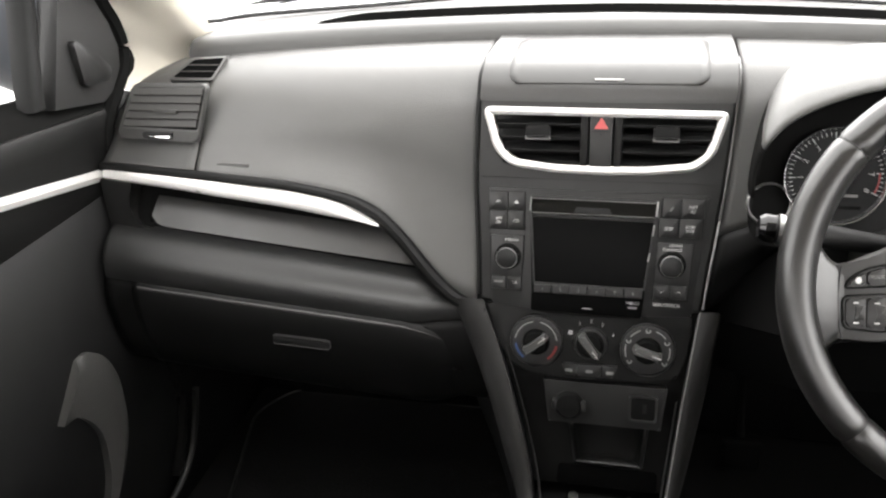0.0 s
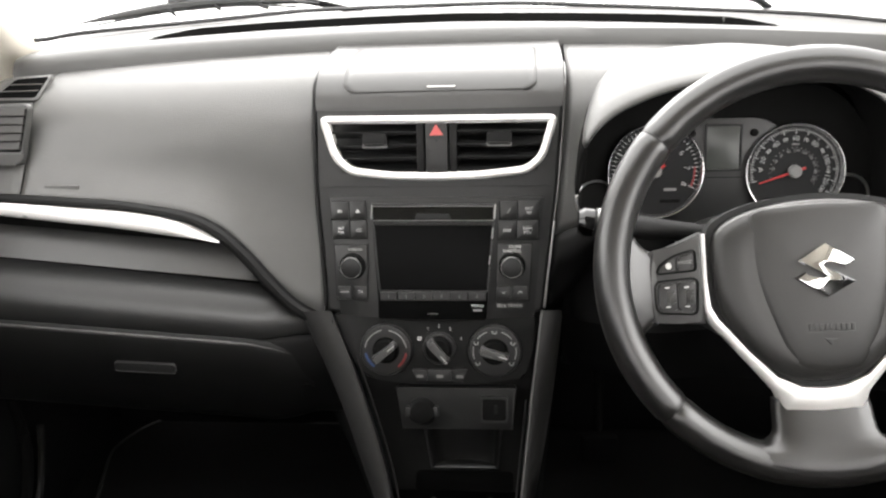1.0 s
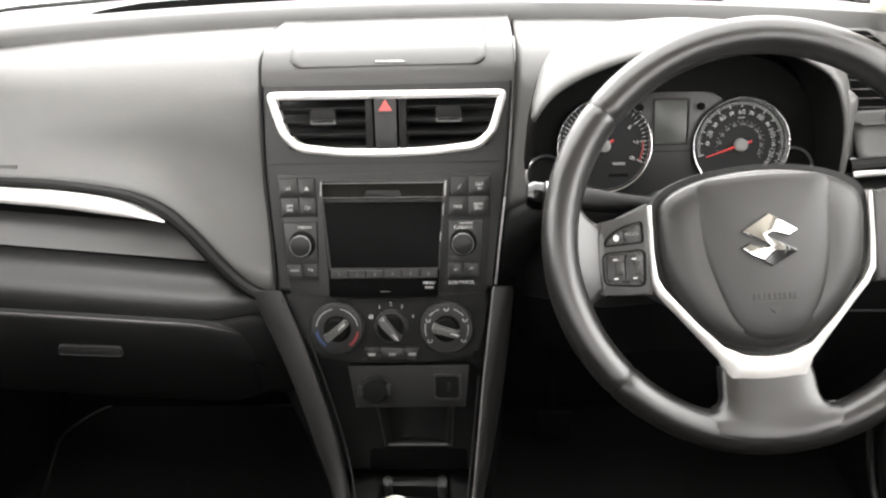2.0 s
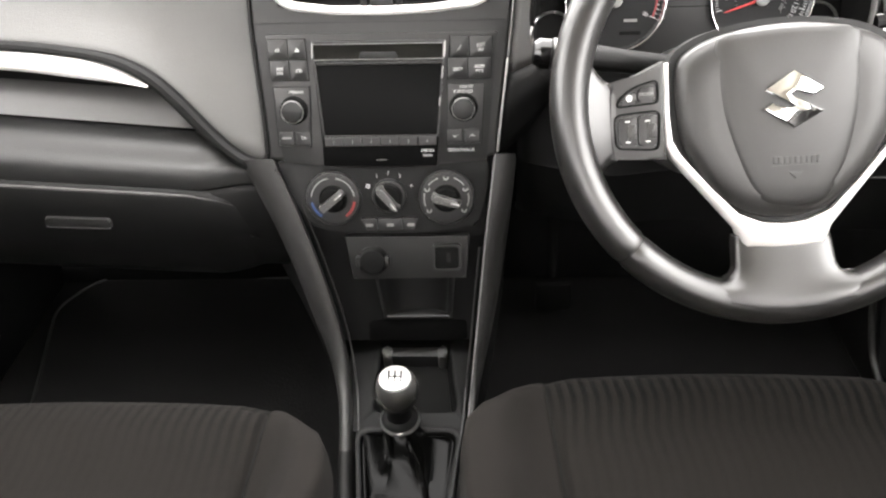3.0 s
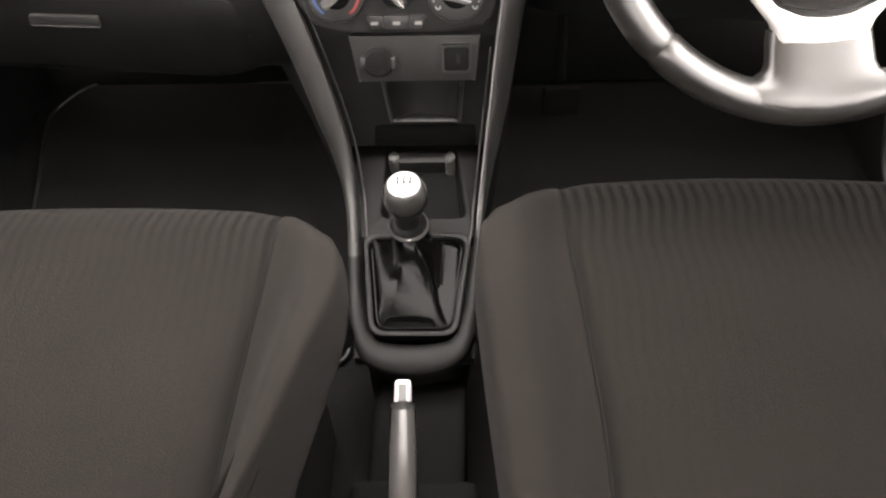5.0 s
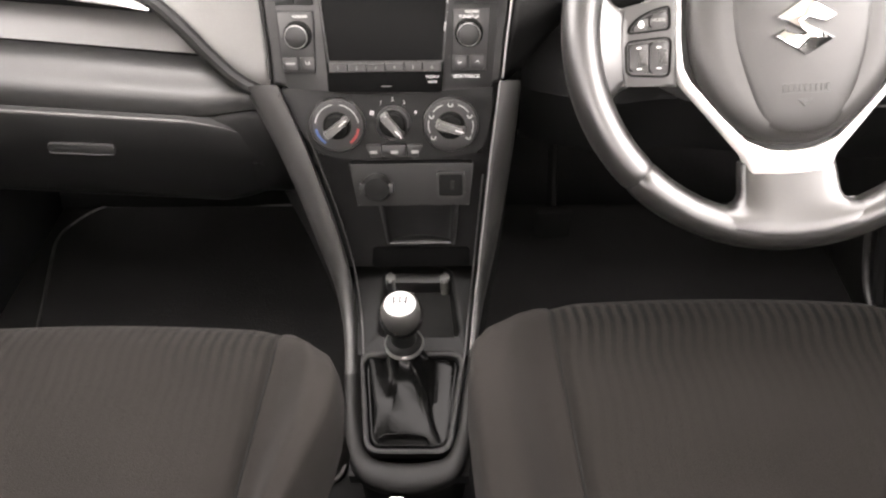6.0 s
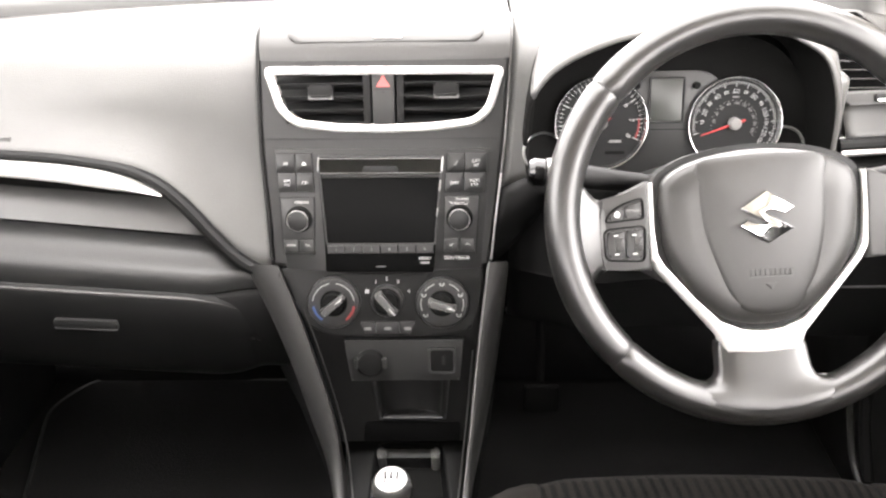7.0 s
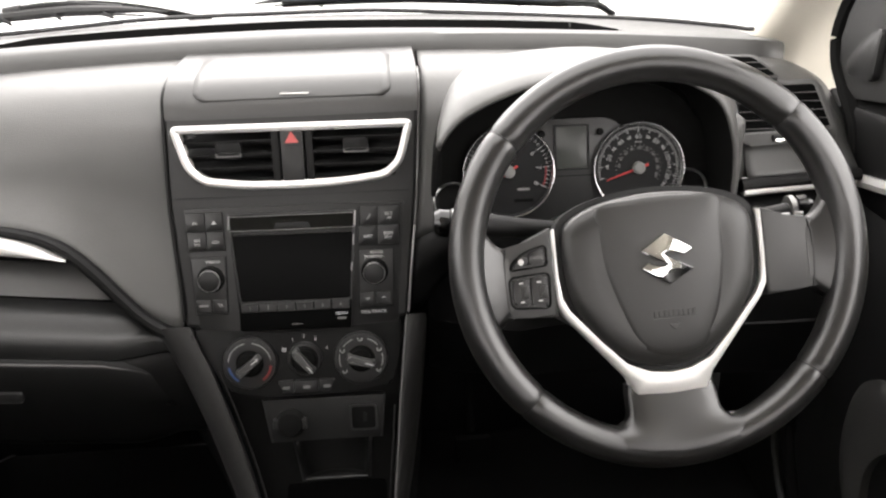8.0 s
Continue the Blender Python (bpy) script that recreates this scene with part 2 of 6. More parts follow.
def ring(outer, inner, m, h0, h1, hi=None, rim=0.0):
    """A frame between two outlines of one length; rim raises its middle into a rounded bead."""
    bm = bmesh.new()
    k = len(outer)
    hi = h1 if hi is None else hi
    rows = [[(p, h0) for p in outer], [(p, h1) for p in outer]]
    if rim:
        rows += [[(Vector(p).lerp(Vector(q), f), h1 + (hi - h1) * f + rim * math.sin(math.pi * f)) for p, q in zip(outer, inner)] for f in (0.15, 0.35, 0.6, 0.85)]
    rows += [[(q, hi) for q in inner], [(q, h0) for q in inner]]
    vs = [[bm.verts.new(m @ Vector((p[0], p[1], h))) for p, h in r] for r in rows]
    for a, b in zip(vs, vs[1:] + vs[:1]):
        for i in range(k):
            bm.faces.new((a[i], a[(i + 1) % k], b[(i + 1) % k], b[i]))
    return bm


def loft(rows, closed=False, caps=False, loop=False):
    """A skin through rows of points. closed: each row is a loop; loop: the last row meets the first."""
    bm = bmesh.new()
    vs = [[bm.verts.new(Vector(p)) for p in r] for r in rows]
    k = len(vs[0])
    pairs = list(zip(vs, vs[1:])) + ([(vs[-1], vs[0])] if loop else [])
    for a, b in pairs:
        for i in range(k if closed else k - 1):
            j = (i + 1) % k
            bm.faces.new((a[i], a[j], b[j], b[i]))
    if caps and closed:
        bm.faces.new(vs[0][::-1])
        bm.faces.new(vs[-1])
    return bm


def lathe(profile, m, n=32, ends=True):
    rows = [[m @ Vector((r * math.cos(2 * math.pi * i / n), r * math.sin(2 * math.pi * i / n), h)) for i in range(n)] for r, h in profile]
    return loft(rows, closed=True, caps=ends)


def spline(pts, n=8):
    """Catmull-Rom through pts."""
    p = [Vector(q) for q in pts]
    p = [p[0] * 2 - p[1]] + p + [p[-1] * 2 - p[-2]]
    out = []
    for i in range(1, len(p) - 2):
        for j in range(n):
            t = j / n
            a, b, c, d = p[i - 1:i + 3]
            out.append(0.5 * (2 * b + (c - a) * t + (2 * a - 5 * b + 4 * c - d) * t * t + (3 * b - a - 3 * c + d) * t ** 3))
    out.append(p[-2])
    return out


def tube(path, radius, n=10, closed=False, squash=1.0, up=(0, 0, 1)):
    """A pipe along a path; radius may be a list."""
    p = [Vector(q) for q in path]
    rows = []
    k = len(p)
    for i in range(k):
        a = p[i - 1] if (i or closed) else p[i]
        b = p[(i + 1) % k] if (i < k - 1 or closed) else p[i]
        t = (b - a).normalized()
        side = t.cross(Vector(up)).normalized()
        u2 = side.cross(t)
        r = radius[i] if isinstance(radius, (list, tuple)) else radius
        rows.append([p[i] + side * (r * math.cos(2 * math.pi * j / n)) + u2 * (r * squash * math.sin(2 * math.pi * j / n)) for j in range(n)])
    return loft(rows, closed=True, caps=not closed, loop=closed)


def block(x0, x1, y0, y1, z0, z1, bevel=0.0, seg=2):
    bm = prism([(x0, y0), (x1, y0), (x1, y1), (x0, y1)], Matrix.Identity(4), z0, z1)
    if bevel:
        bmesh.ops.bevel(bm, geom=list(bm.edges), offset=bevel, segments=seg, affect="EDGES", profile=0.5)
    return bm


def lettering(name, text, m, size, material, parent, width=None):
    """Raised print of the given words on the face m."""
    cu = bpy.data.curves.new(name, "FONT")
    cu.body, cu.size, cu.align_x, cu.align_y = text, size, "CENTER", "CENTER"
    cu.extrude, cu.resolution_u = 0.0001, 2
    tmp = bpy.data.objects.new(name, cu)
    scene.collection.objects.link(tmp)
    dg = bpy.context.evaluated_depsgraph_get()
    me = bpy.data.meshes.new_from_object(tmp.evaluated_get(dg))
    bpy.data.objects.remove(tmp)
    bm = bmesh.new()
    bm.from_mesh(me)
    bpy.data.meshes.remove(me)
    bm.transform(m)
    return part(name, bm, material, parent)


def interp(table, x):
    if x <= table[0][0]:
        return table[0][1]
    for (a, va), (b, vb) in zip(table, table[1:]):
        if x <= b:
            t = (x - a) / (b - a)
            return va + (vb - va) * t
    return table[-1][1]


def smooth_interp(table, x):
    """Like interp, through a rounded curve."""
    s = 0.0
    for d in (-0.02, -0.01, 0.0, 0.01, 0.02):
        s += interp(table, x + d)
    return s / 5


STACK = plane_frame((-0.008, 0.852, 0.460), 15.3)
WHEEL = plane_frame((0.355, 0.600, 0.700), 25.0) @ pose(0, 0, 0, 0, 0, 3.2)
GAUGES = plane_frame((0.322, 0.850, 0.700), 14.0)


def crown(x):
    """How the dash top drops towards its ends."""
    return -0.062 * x * x


# ---- car shell ----
tagged(part("floor", block(-0.75, 0.75, -1.6, 1.36, -0.02, 0.03), CARPET), "black carpeted car floor", "floor", kind="structure")
tagged(part("wall_front", loft([[(x, 1.26, 0.03), (x, 1.31, 0.16), (x, 1.32, 0.45), (x, 1.28, 0.74)] for x in (-0.75, 0.75)]), CARPET, solid=0.02), "black carpeted footwell bulkhead", "wall", kind="structure")
# added out of view; its height sets how much light enters from behind
tagged(part("wall_rear", block(-0.75, 0.75, -1.62, -1.6, -0.02, 0.93), DARK), "unseen dark wall closing the rear and limiting its light", "wall", kind="structure")
tagged(part("ceiling", loft([[(x, y, 1.24 - 0.06 * x * x - 0.05 * max(0, y) ** 2) for x in (-0.62, -0.4, -0.2, 0, 0.2, 0.4, 0.62)] for y in (-1.35, -0.9, -0.4, 0.0, 0.3, 0.48)]), BEIGE, solid=0.03), "pale fabric roof lining", "ceiling", kind="structure")


def windscreen():
    rows = []
    for i in range(9):
        t = i / 8
        rows.append([(x * (0.80 - 0.20 * t), 1.32 - 0.07 * (x * x) * 1.5 - 0.84 * t, 0.775 + 0.43 * t + crown(x * 0.7) * (1 - t)) for x in (-1, -0.75, -0.5, -0.25, 0, 0.25, 0.5, 0.75, 1)])
    ob = part("window_1", loft(rows), GLASS)
    ob.visible_shadow = False
    return tagged(ob, "clear raked car windscreen", "windscreen", kind="structure")


windscreen()


def a_pillar(s, name):
    """The cream trim between windscreen and door window."""
    rows = []
    for t in (-0.12, 0.0, 0.12, 0.25, 0.4, 0.6, 0.8, 1.0):
        y = 1.232 - 0.573 * t
        z = 0.72 + 0.47 * t
        xi = (0.655 if s < 0 else 0.672) - 0.05 * t
        xo = 0.86 - 0.17 * t
        ring_pts = [(xi, y + 0.03, z + 0.012), (xi - 0.005, y + 0.012, z), (xi + 0.008, y - 0.012, z - 0.005), (xi + 0.045, y - 0.030, z - 0.008),
                    (xo - 0.03, y - 0.042, z - 0.01), (xo + 0.02, y - 0.03, z), (xo + 0.02, y + 0.05, z + 0.01)]
        rows.append([(s * p[0], p[1], p[2]) for p in ring_pts])
    return tagged(part(name, loft(rows, closed=True, caps=True), BEIGE, angle=60), "cream moulded windscreen pillar trim", "pillar", kind="structure")


a_pillar(-1, "trim_pillar_1")
a_pillar(1, "trim_pillar_2")


def screen_seal(s):
    if s < 0:
        pts = [(0, 1.245, 0.8195), (-0.22, 1.240, 0.8180), (-0.36, 1.230, 0.8115), (-0.49, 1.215, 0.8055), (-0.585, 1.195, 0.8025), (-0.635, 1.180, 0.7985), (-0.656, 1.168, 0.8050), (-0.657, 1.125, 0.846), (-0.645, 1.02, 0.932), (-0.610, 0.69, 1.200)]
    else:
        pts = [(0, 1.245, 0.8195), (0.11, 1.244, 0.8177), (0.28, 1.230, 0.8105), (0.49, 1.215, 0.7975), (0.620, 1.205, 0.7840), (0.658, 1.200, 0.7785), (0.679, 1.185, 0.7850), (0.681, 1.13, 0.833), (0.665, 1.02, 0.922), (0.620, 0.69, 1.195)]
    return tube(spline(pts, 8), 0.0028, 8)


for s, n in ((-1, "trim_seal_1"), (1, "trim_seal_2")):
    tagged(part(n, screen_seal(s), RUBBER), "black rubber windscreen seal", "seal", kind="structure")


# ---- dashboard ----
dash = thing("dashboard", "charcoal moulded plastic dashboard with silver trim strips", "dashboard", (0, 1.0, 0.5))


def slot_depth(x):
    """How far the demister slot is open: one along its middle, nothing at its pointed ends."""
    return min(1.0, max(0.0, (0.447 - abs(x)) / 0.060)) ** 0.7


def upper_beam():
    rows = []
    n = 66
    for i in range(n + 1):
        x = -0.648 + 1.322 * i / n
        end = 0.648 if x < 0 else 0.674
        k = slot_depth(x)
        r, d = 1.1235 + 0.0565 * k, 0.0130 * k
        prof = [(1.262, 0.780), (1.262, 0.812), (1.21, 0.8175), (r + 0.004, 0.8183), (r + 0.0008, 0.8183 - d), (1.1225, 0.8188 - d), (1.1200, 0.8190), (1.108, 0.8190), (1.096, 0.8186), (1.084, 0.8145), (1.0755, 0.805), (1.0725, 0.790), (1.072, 0.770), (1.10, 0.75)]
        sweep = -0.10 * max(0, abs(x) - 0.2) ** 2
        e = max(0, abs(x) - 0.595) / (end - 0.595)
        row = []
        for y, z in prof:
            lean = -0.018 * max(0.0, x) * min(1, max(0, (y - 1.09) / 0.03))
            row.append((x, y + sweep + (1.17 - y) * 0.55 * e ** 3 * (y < 1.17), z + crown(x) + lean - 0.012 * e ** 3 * (z > 0.80)))
        rows.append(row)
    return loft(rows, closed=True, caps=True)


# darker than the pads: shade on the ledge's front face is in the colour
part("upper_beam", upper_beam(), VENTGREY, dash, "grey ledge under the windscreen with a black skin darkening the demister slot")


def demister_slot():
    rows = []
    for i in range(45):
        x = -0.440 + 0.880 * i / 44
        k = slot_depth(x)
        sweep = -0.10 * max(0, abs(x) - 0.2) ** 2
        z = 0.8188 + crown(x) - 0.018 * max(0.0, x)
        r = 1.1235 + 0.0565 * k
        rows.append([(x, r + 0.0035 + sweep, z + 0.0006), (x, r + 0.0002 + sweep, z - 0.0095 * k), (x, 1.1232 + sweep, z - 0.0105 * k)])
    return loft(rows)


# black skin inside the slot: its shade is put into the colour
part("demister_slot", demister_slot(), LINING, dash, "black skin darkening the demister slot")

# lower edge of the passenger pad: runs level, then swoops down to the centre stack
EDGE = [(-0.70, 0.6625), (-0.54, 0.6535), (-0.42, 0.6450), (-0.345, 0.6335), (-0.305, 0.6205), (-0.27, 0.594), (-0.236, 0.552), (-0.211, 0.522), (-0.190, 0.504), (-0.170, 0.495), (-0.145, 0.491)]


def edge_y(z):
    return 0.893 + (z - 0.64) * 0.20


def pad_profile(x, zb, under=0.0):
    """From the beam down over the rounded crown to the lower edge zb."""
    c = crown(x) - 2.2 * max(0, abs(x) - 0.60) ** 2
    yb = edge_y(zb)
    ctrl = [(1.085, 0.795 + c), (1.055, 0.7945 + c), (1.02, 0.790 + c), (0.985, 0.777 + c), (0.957, 0.752 + c * 0.8), (0.938, 0.715 + c * 0.5)]
    last = ctrl[-1]
    t = min(1, max(0, (x + 0.56) / 0.40)) if x < 0 else 0.0
    hollow = 0.003 + 0.012 * t * t * (3 - 2 * t)
    ctrl += [(last[0] + (yb - last[0]) * 0.5 + hollow, last[1] + (zb - last[1]) * 0.5), (yb + under, zb)]
    return [(x, p[0], p[1]) for p in spline([(q[0], q[1], 0) for q in ctrl], 4)]


def stack_edges(v):
    left = smooth_interp([(-0.06, -0.150), (0.03, -0.150), (0.045, -0.146), (0.20, -0.154), (0.33, -0.1505), (0.45, -0.143)], v)
    right = smooth_interp([(-0.06, 0.127), (0.045, 0.1285), (0.20, 0.147), (0.33, 0.156), (0.45, 0.151)], v)
    return left - 0.008, right - 0.008


def passenger_pad():
    n = 56
    rows = []
    for i in range(n + 1):
        f = i / n
        x = -0.552 + 0.395 * f
        rows.append([(-0.552 + (stack_edges((z - 0.46) / 0.9645)[0] - 0.004 + 0.552) * f, y, z) for _, y, z in pad_profile(x, smooth_interp(EDGE, x))])
    return loft(rows)


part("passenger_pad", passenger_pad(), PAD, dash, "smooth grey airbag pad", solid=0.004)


def corner_pad(s):
    n = 10
    return loft([[(s * p[0], p[1], p[2]) for p in pad_profile(x, smooth_interp(EDGE, x))] for x in [-0.695 + 0.140 * i / n for i in range(n + 1)]])


for s in (-1, 1):
    part("end_panel", corner_pad(s), VENTGREY, dash, "mid grey end panel round the air vent", solid=0.004)


def edge_bead():
    return tube([(x, edge_y(z) - 0.001, z - 0.0025) for x, z in [(-0.695 + 0.548 * i / 70, smooth_interp(EDGE, -0.695 + 0.548 * i / 70)) for i in range(71)]], [0.0066 + 0.0026 * min(1, max(0, (i - 43) / 10)) for i in range(71)], 10)


part("edge_bead", edge_bead(), DARK, dash, "dark rounded edge of the pad")


BLADE = [(-0.70, 0.6615), (-0.585, 0.6530), (-0.50, 0.6440), (-0.42, 0.6362), (-0.374, 0.6300), (-0.343, 0.6235), (-0.320, 0.6135), (-0.303, 0.6030), (-0.290, 0.5980), (-0.278, 0.5950)]
BLADE_LOW = [(-0.70, 0.6435), (-0.59, 0.6335), (-0.505, 0.6235), (-0.425, 0.6150), (-0.345, 0.6030), (-0.30, 0.5985), (-0.278, 0.5958)]


def strip(x0, x1, s=1, tip=True):
    """A slim silver blade; with a tip it runs out to a point under the swoop."""
    rows = []
    n = 48
    for i in range(n + 1):
        x = x0 + (x1 - x0) * i / n
        zt = smooth_interp(BLADE, x) if tip else smooth_interp(EDGE, x) - 0.002
        lo = smooth_interp(BLADE_LOW, x) if tip else zt - 0.017
        if zt - lo < 0.0004:
            break
        y = edge_y(zt)
        h = zt - lo
        rows.append([(s * x, y + 0.006, zt + 0.003), (s * x, y - 0.003, zt), (s * x, y - 0.0075, zt - 0.25 * h), (s * x, y - 0.0102, zt - 0.55 * h), (s * x, y - 0.0108, zt - 0.78 * h), (s * x, y - 0.0085, lo + 0.0003), (s * x, y + 0.006, lo)])
    return loft(rows, closed=True, caps=True)


part("trim_strip", strip(-0.690, -0.280), SILVER, dash, "satin silver trim strip")


def seam_z(x):
    """The top edge of the glove box lid."""
    return 0.505 - (x + 0.64) * 0.083


def shelf_lip(x):
    """The front edge of the long shelf."""
    return 0.572 - (x + 0.66) * 0.112


def lower_profile(x):
    """The recess, the rounded roll and the top of the glove box."""
    top = 0.6395 - (x + 0.66) * 0.108
    lip = shelf_lip(x)
    sz = seam_z(x)
    return [(0.905, top), (0.938, top - 0.003), (0.938, top - 0.012), (0.928, lip + 0.013), (0.924, lip + 0.007), (0.920, lip + 0.004), (0.914, lip - 0.002), (0.890, lip - 0.004), (0.872, lip - 0.010), (0.857, lip - 0.024), (0.849, lip + (sz - lip) * 0.55), (0.846, sz + 0.016), (0.8455, sz + 0.003)]


def tuck(x):
    """How far the lower dash falls back beside the console."""
    t = min(1, max(0, (x + 0.25) / 0.07))
    return 0.022 * t * t * (3 - 2 * t)


def lower_dash():
    n = 130
    rows = []
    for i in range(n + 1):
        x = -0.692 + 0.58 * i / n
        back = tuck(x)
        ze = smooth_interp(EDGE, x)
        row = []
        for y, z in spline_yz(lower_profile(x), 7):
            k = min(1, max(0, (z - ze + 0.016) / 0.014)) * min(1, max(0, (x + 0.345) / 0.02))
            k = k * k * (3 - 2 * k)
            row.append((x, y + back + max(0, 0.955 - y) * k, z))
        rows.append(row)
    return loft(rows)


def spline_yz(pts, n=3):
    return [(p.x, p.y) for p in spline([(a, b, 0) for a, b in pts], n)]


part("lower_dash", lower_dash(), ROLL, dash, "lower dashboard with a long shelf recess, darkened for shade", solid=0.004)


def shelf_panel():
    """The grey liner at the back of the long recess, running out under the swoop."""
    rows = []
    for i in range(73):
        x = -0.632 + 0.432 * i / 72
        e = max(0.0, 1 - i / 3)
        lo = 0.5755 - (x + 0.66) * 0.106 + 0.015 * (1 - math.sqrt(max(0.0, 1 - e * e)))
        hi = min(0.6080 - (x + 0.66) * 0.103, smooth_interp(EDGE, x) - 0.016)
        if hi - lo < 0.003:
            break
        rows.append([(x, 0.9230, hi + 0.002), (x, 0.9190, hi), (x, 0.9065, (hi + lo) / 2), (x, 0.8945, lo), (x, 0.912, lo - 0.001)])
    return loft(rows, caps=False)


part("shelf_panel", shelf_panel(), TOPGREY, dash, "mid grey liner of the shelf recess", angle=50)


def shelf_back():
    """The wall behind the liner and the slot along its foot, matt black to paint their shade."""
    rows = []
    for i in range(61):
        x = -0.690 + 0.50 * i / 60
        lip = shelf_lip(x)
        back = 0.0 if x < -0.634 else 0.011
        rows.append([(x, 0.9215 + back, 0.6365 - (x + 0.66) * 0.108), (x, 0.9130 + back, 0.6085 - (x + 0.66) * 0.108), (x, 0.8980 + back, lip + 0.004), (x, 0.8925, lip - 0.0005)])
    return loft(rows)


part("shelf_back", shelf_back(), LINING, dash, "shelf back and foot slot, coloured black for shade")


def shelf_end():
    """The cheek that closes the shelf towards the door, with a rounded corner."""
    edge = [(-0.6500, 0.6360), (-0.6545, 0.6200), (-0.6585, 0.6030), (-0.6595, 0.5900), (-0.6575, 0.5805), (-0.6515, 0.5735), (-0.6410, 0.5695), (-0.6230, 0.5672)]
    pts = [(-0.698, 0.6440), (-0.6480, 0.6400)] + edge + [(-0.6230, 0.5480), (-0.698, 0.5560)]
    return prism([Vector(q) for q in pts], plane_frame((0, 0.900, 0), 0), -0.030, 0.0125, 0.0018, 2)


part("shelf_end", shelf_end(), ROLL, dash, "dark cheek with a rounded corner")


def glove_front(x0, x1, y_off=0.0, top=0.0):
    n = 40
    rows = []
    for i in range(n + 1):
        x = x0 + (x1 - x0) * i / n
        turn = max(0.0, x + 0.262) if y_off < 0 else 0.0
        sz = seam_z(x) - turn * turn / 0.15
        bot = 0.3715 - (x + 0.66) * 0.070
        t = min(1, max(0, (x + 0.215) / 0.03)) if y_off < 0 else 0.0
        sink = 0.009 * t * t * (3 - 2 * t)
        pts = [(0.852, sz + 0.002), (0.843, sz - 0.003), (0.839, sz - 0.014), (0.837, sz - 0.040), (0.842, bot + 0.052), (0.852, bot + 0.018), (0.862, bot - 0.002), (0.880, bot - 0.008), (0.96, bot - 0.003)]
        rows.append([(x, y + y_off + sink + tuck(x), z) for y, z in spline_yz(pts)])
    return loft(rows)


# lid and side panel carry their shade in the dark tone
part("glove_box_lid", glove_front(-0.650, -0.186, -0.0015), DARK, dash, "glove box lid, darkened for shade", solid=0.004)
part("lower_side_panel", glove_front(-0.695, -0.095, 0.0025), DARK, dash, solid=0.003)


def lid_edge():
    """The upper edge of the lid, turning down at its end; its highlight is a pale tube."""
    pts = []
    for i in range(60):
        x = -0.640 + 0.432 * i / 59
        turn = max(0.0, x + 0.262)
        pts.append((x, 0.8356 + tuck(x), seam_z(x) - turn * turn / 0.15 - 0.0028))
    return tube(pts, [0.0021 * min(1, (59 - i) / 12 + 0.15) for i in range(60)], 8)


part("lid_edge", lid_edge(), VENTGREY, dash, "pale tube for the highlight along the glove box lid")


def glove_handle():
    m = plane_frame((-0.400, 0.8340, 0.4385), -3) @ pose(0, 0, 0, 0, 0, -3)
    bm = prism(rounded([(-0.042, -0.006), (0.042, -0.007), (0.042, 0.007), (-0.040, 0.007)], 0.004), m, 0.0, 0.007, 0.0025)
    return bm


part("glove_box_handle", glove_handle(), FACIA, dash, "grey recessed glove box handle")
# pale tube paints the highlight on the handle's lower edge
part("handle_highlight", tube([plane_frame((-0.400, 0.8340, 0.4385), -3) @ pose(0, 0, 0, 0, 0, -3) @ Vector((u, -0.0066, 0.0062)) for u in (-0.040, 0.0, 0.040)], 0.0011, 6), VENTGREY, dash)


# ---- centre stack ----
def face(v, h=0.0):
    p = STACK @ Vector((0, v, h))
    return p.y, p.z


def stack_profile():
    """The raked face, rolling over into the flat top: (v, y, z)."""
    prof = [(v, *face(v)) for v in (0.045, 0.10, 0.15, 0.20, 0.25, 0.295)]
    prof += [(0.32, 0.938, 0.768), (0.335, 0.952, 0.783), (0.35, 0.975, 0.7925), (0.37, 1.01, 0.7965), (0.40, 1.045, 0.7985), (0.43, 1.08, 0.799)]
    return spline(prof, 12)


# outline of the centre vents
VENT = [(-0.1465, 0.2945), (0.1490, 0.2920), (0.1340, 0.2395), (0.1135, 0.2210), (0.0560, 0.2150), (0.0, 0.2135), (-0.0560, 0.2150), (-0.1105, 0.2215), (-0.1310, 0.2405)]


def inside(p, pts):
    hit = False
    for a, b in zip(pts, pts[1:] + pts[:1]):
        if (a.y > p.y) != (b.y > p.y) and p.x < (b.x - a.x) * (p.y - a.y) / (b.y - a.y) + a.x:
            hit = not hit
    return hit


def inset(pts, d):
    k = len(pts)
    out = []
    for i in range(k):
        t = (pts[(i + 1) % k] - pts[i - 1]).normalized()
        out.append(pts[i] + Vector((t.y, -t.x)) * d)
    return out


def area(pts):
    """Signed: positive where the outline runs against the clock."""
    return 0.5 * sum(a.x * b.y - a.y * b.x for a, b in zip(pts, pts[1:] + pts[:1]))


vo = rounded(VENT, 0.012, 6)
vi = inset(vo, 0.0095)


def stack_body():
    pts = stack_profile()
    n = 72
    rows = []
    for p in pts:
        a, b = stack_edges(p.x)
        row = []
        for i in range(n + 1):
            w = abs(i - n / 2) / (n / 2)
            bow = 0.012 * (1 - w * w) * max(0, 1 - (p.x - 0.045) / 0.05)
            row.append((a + (b - a) * i / n, p.y + 0.004 * w ** 3 - bow * math.sin(radians(15.3)), p.z - bow * math.cos(radians(15.3))))
        rows.append(row)
    bm = loft(rows)
    hole = inset(vo, 0.004)
    inv = STACK.inverted()
    gone = []
    for f in bm.faces:
        q = inv @ f.calc_center_median()
        if abs(q.z) < 0.01 and inside(Vector((q.x, q.y)), hole):
            gone.append(f)
    bmesh.ops.delete(bm, geom=gone, context="FACES")
    return bm


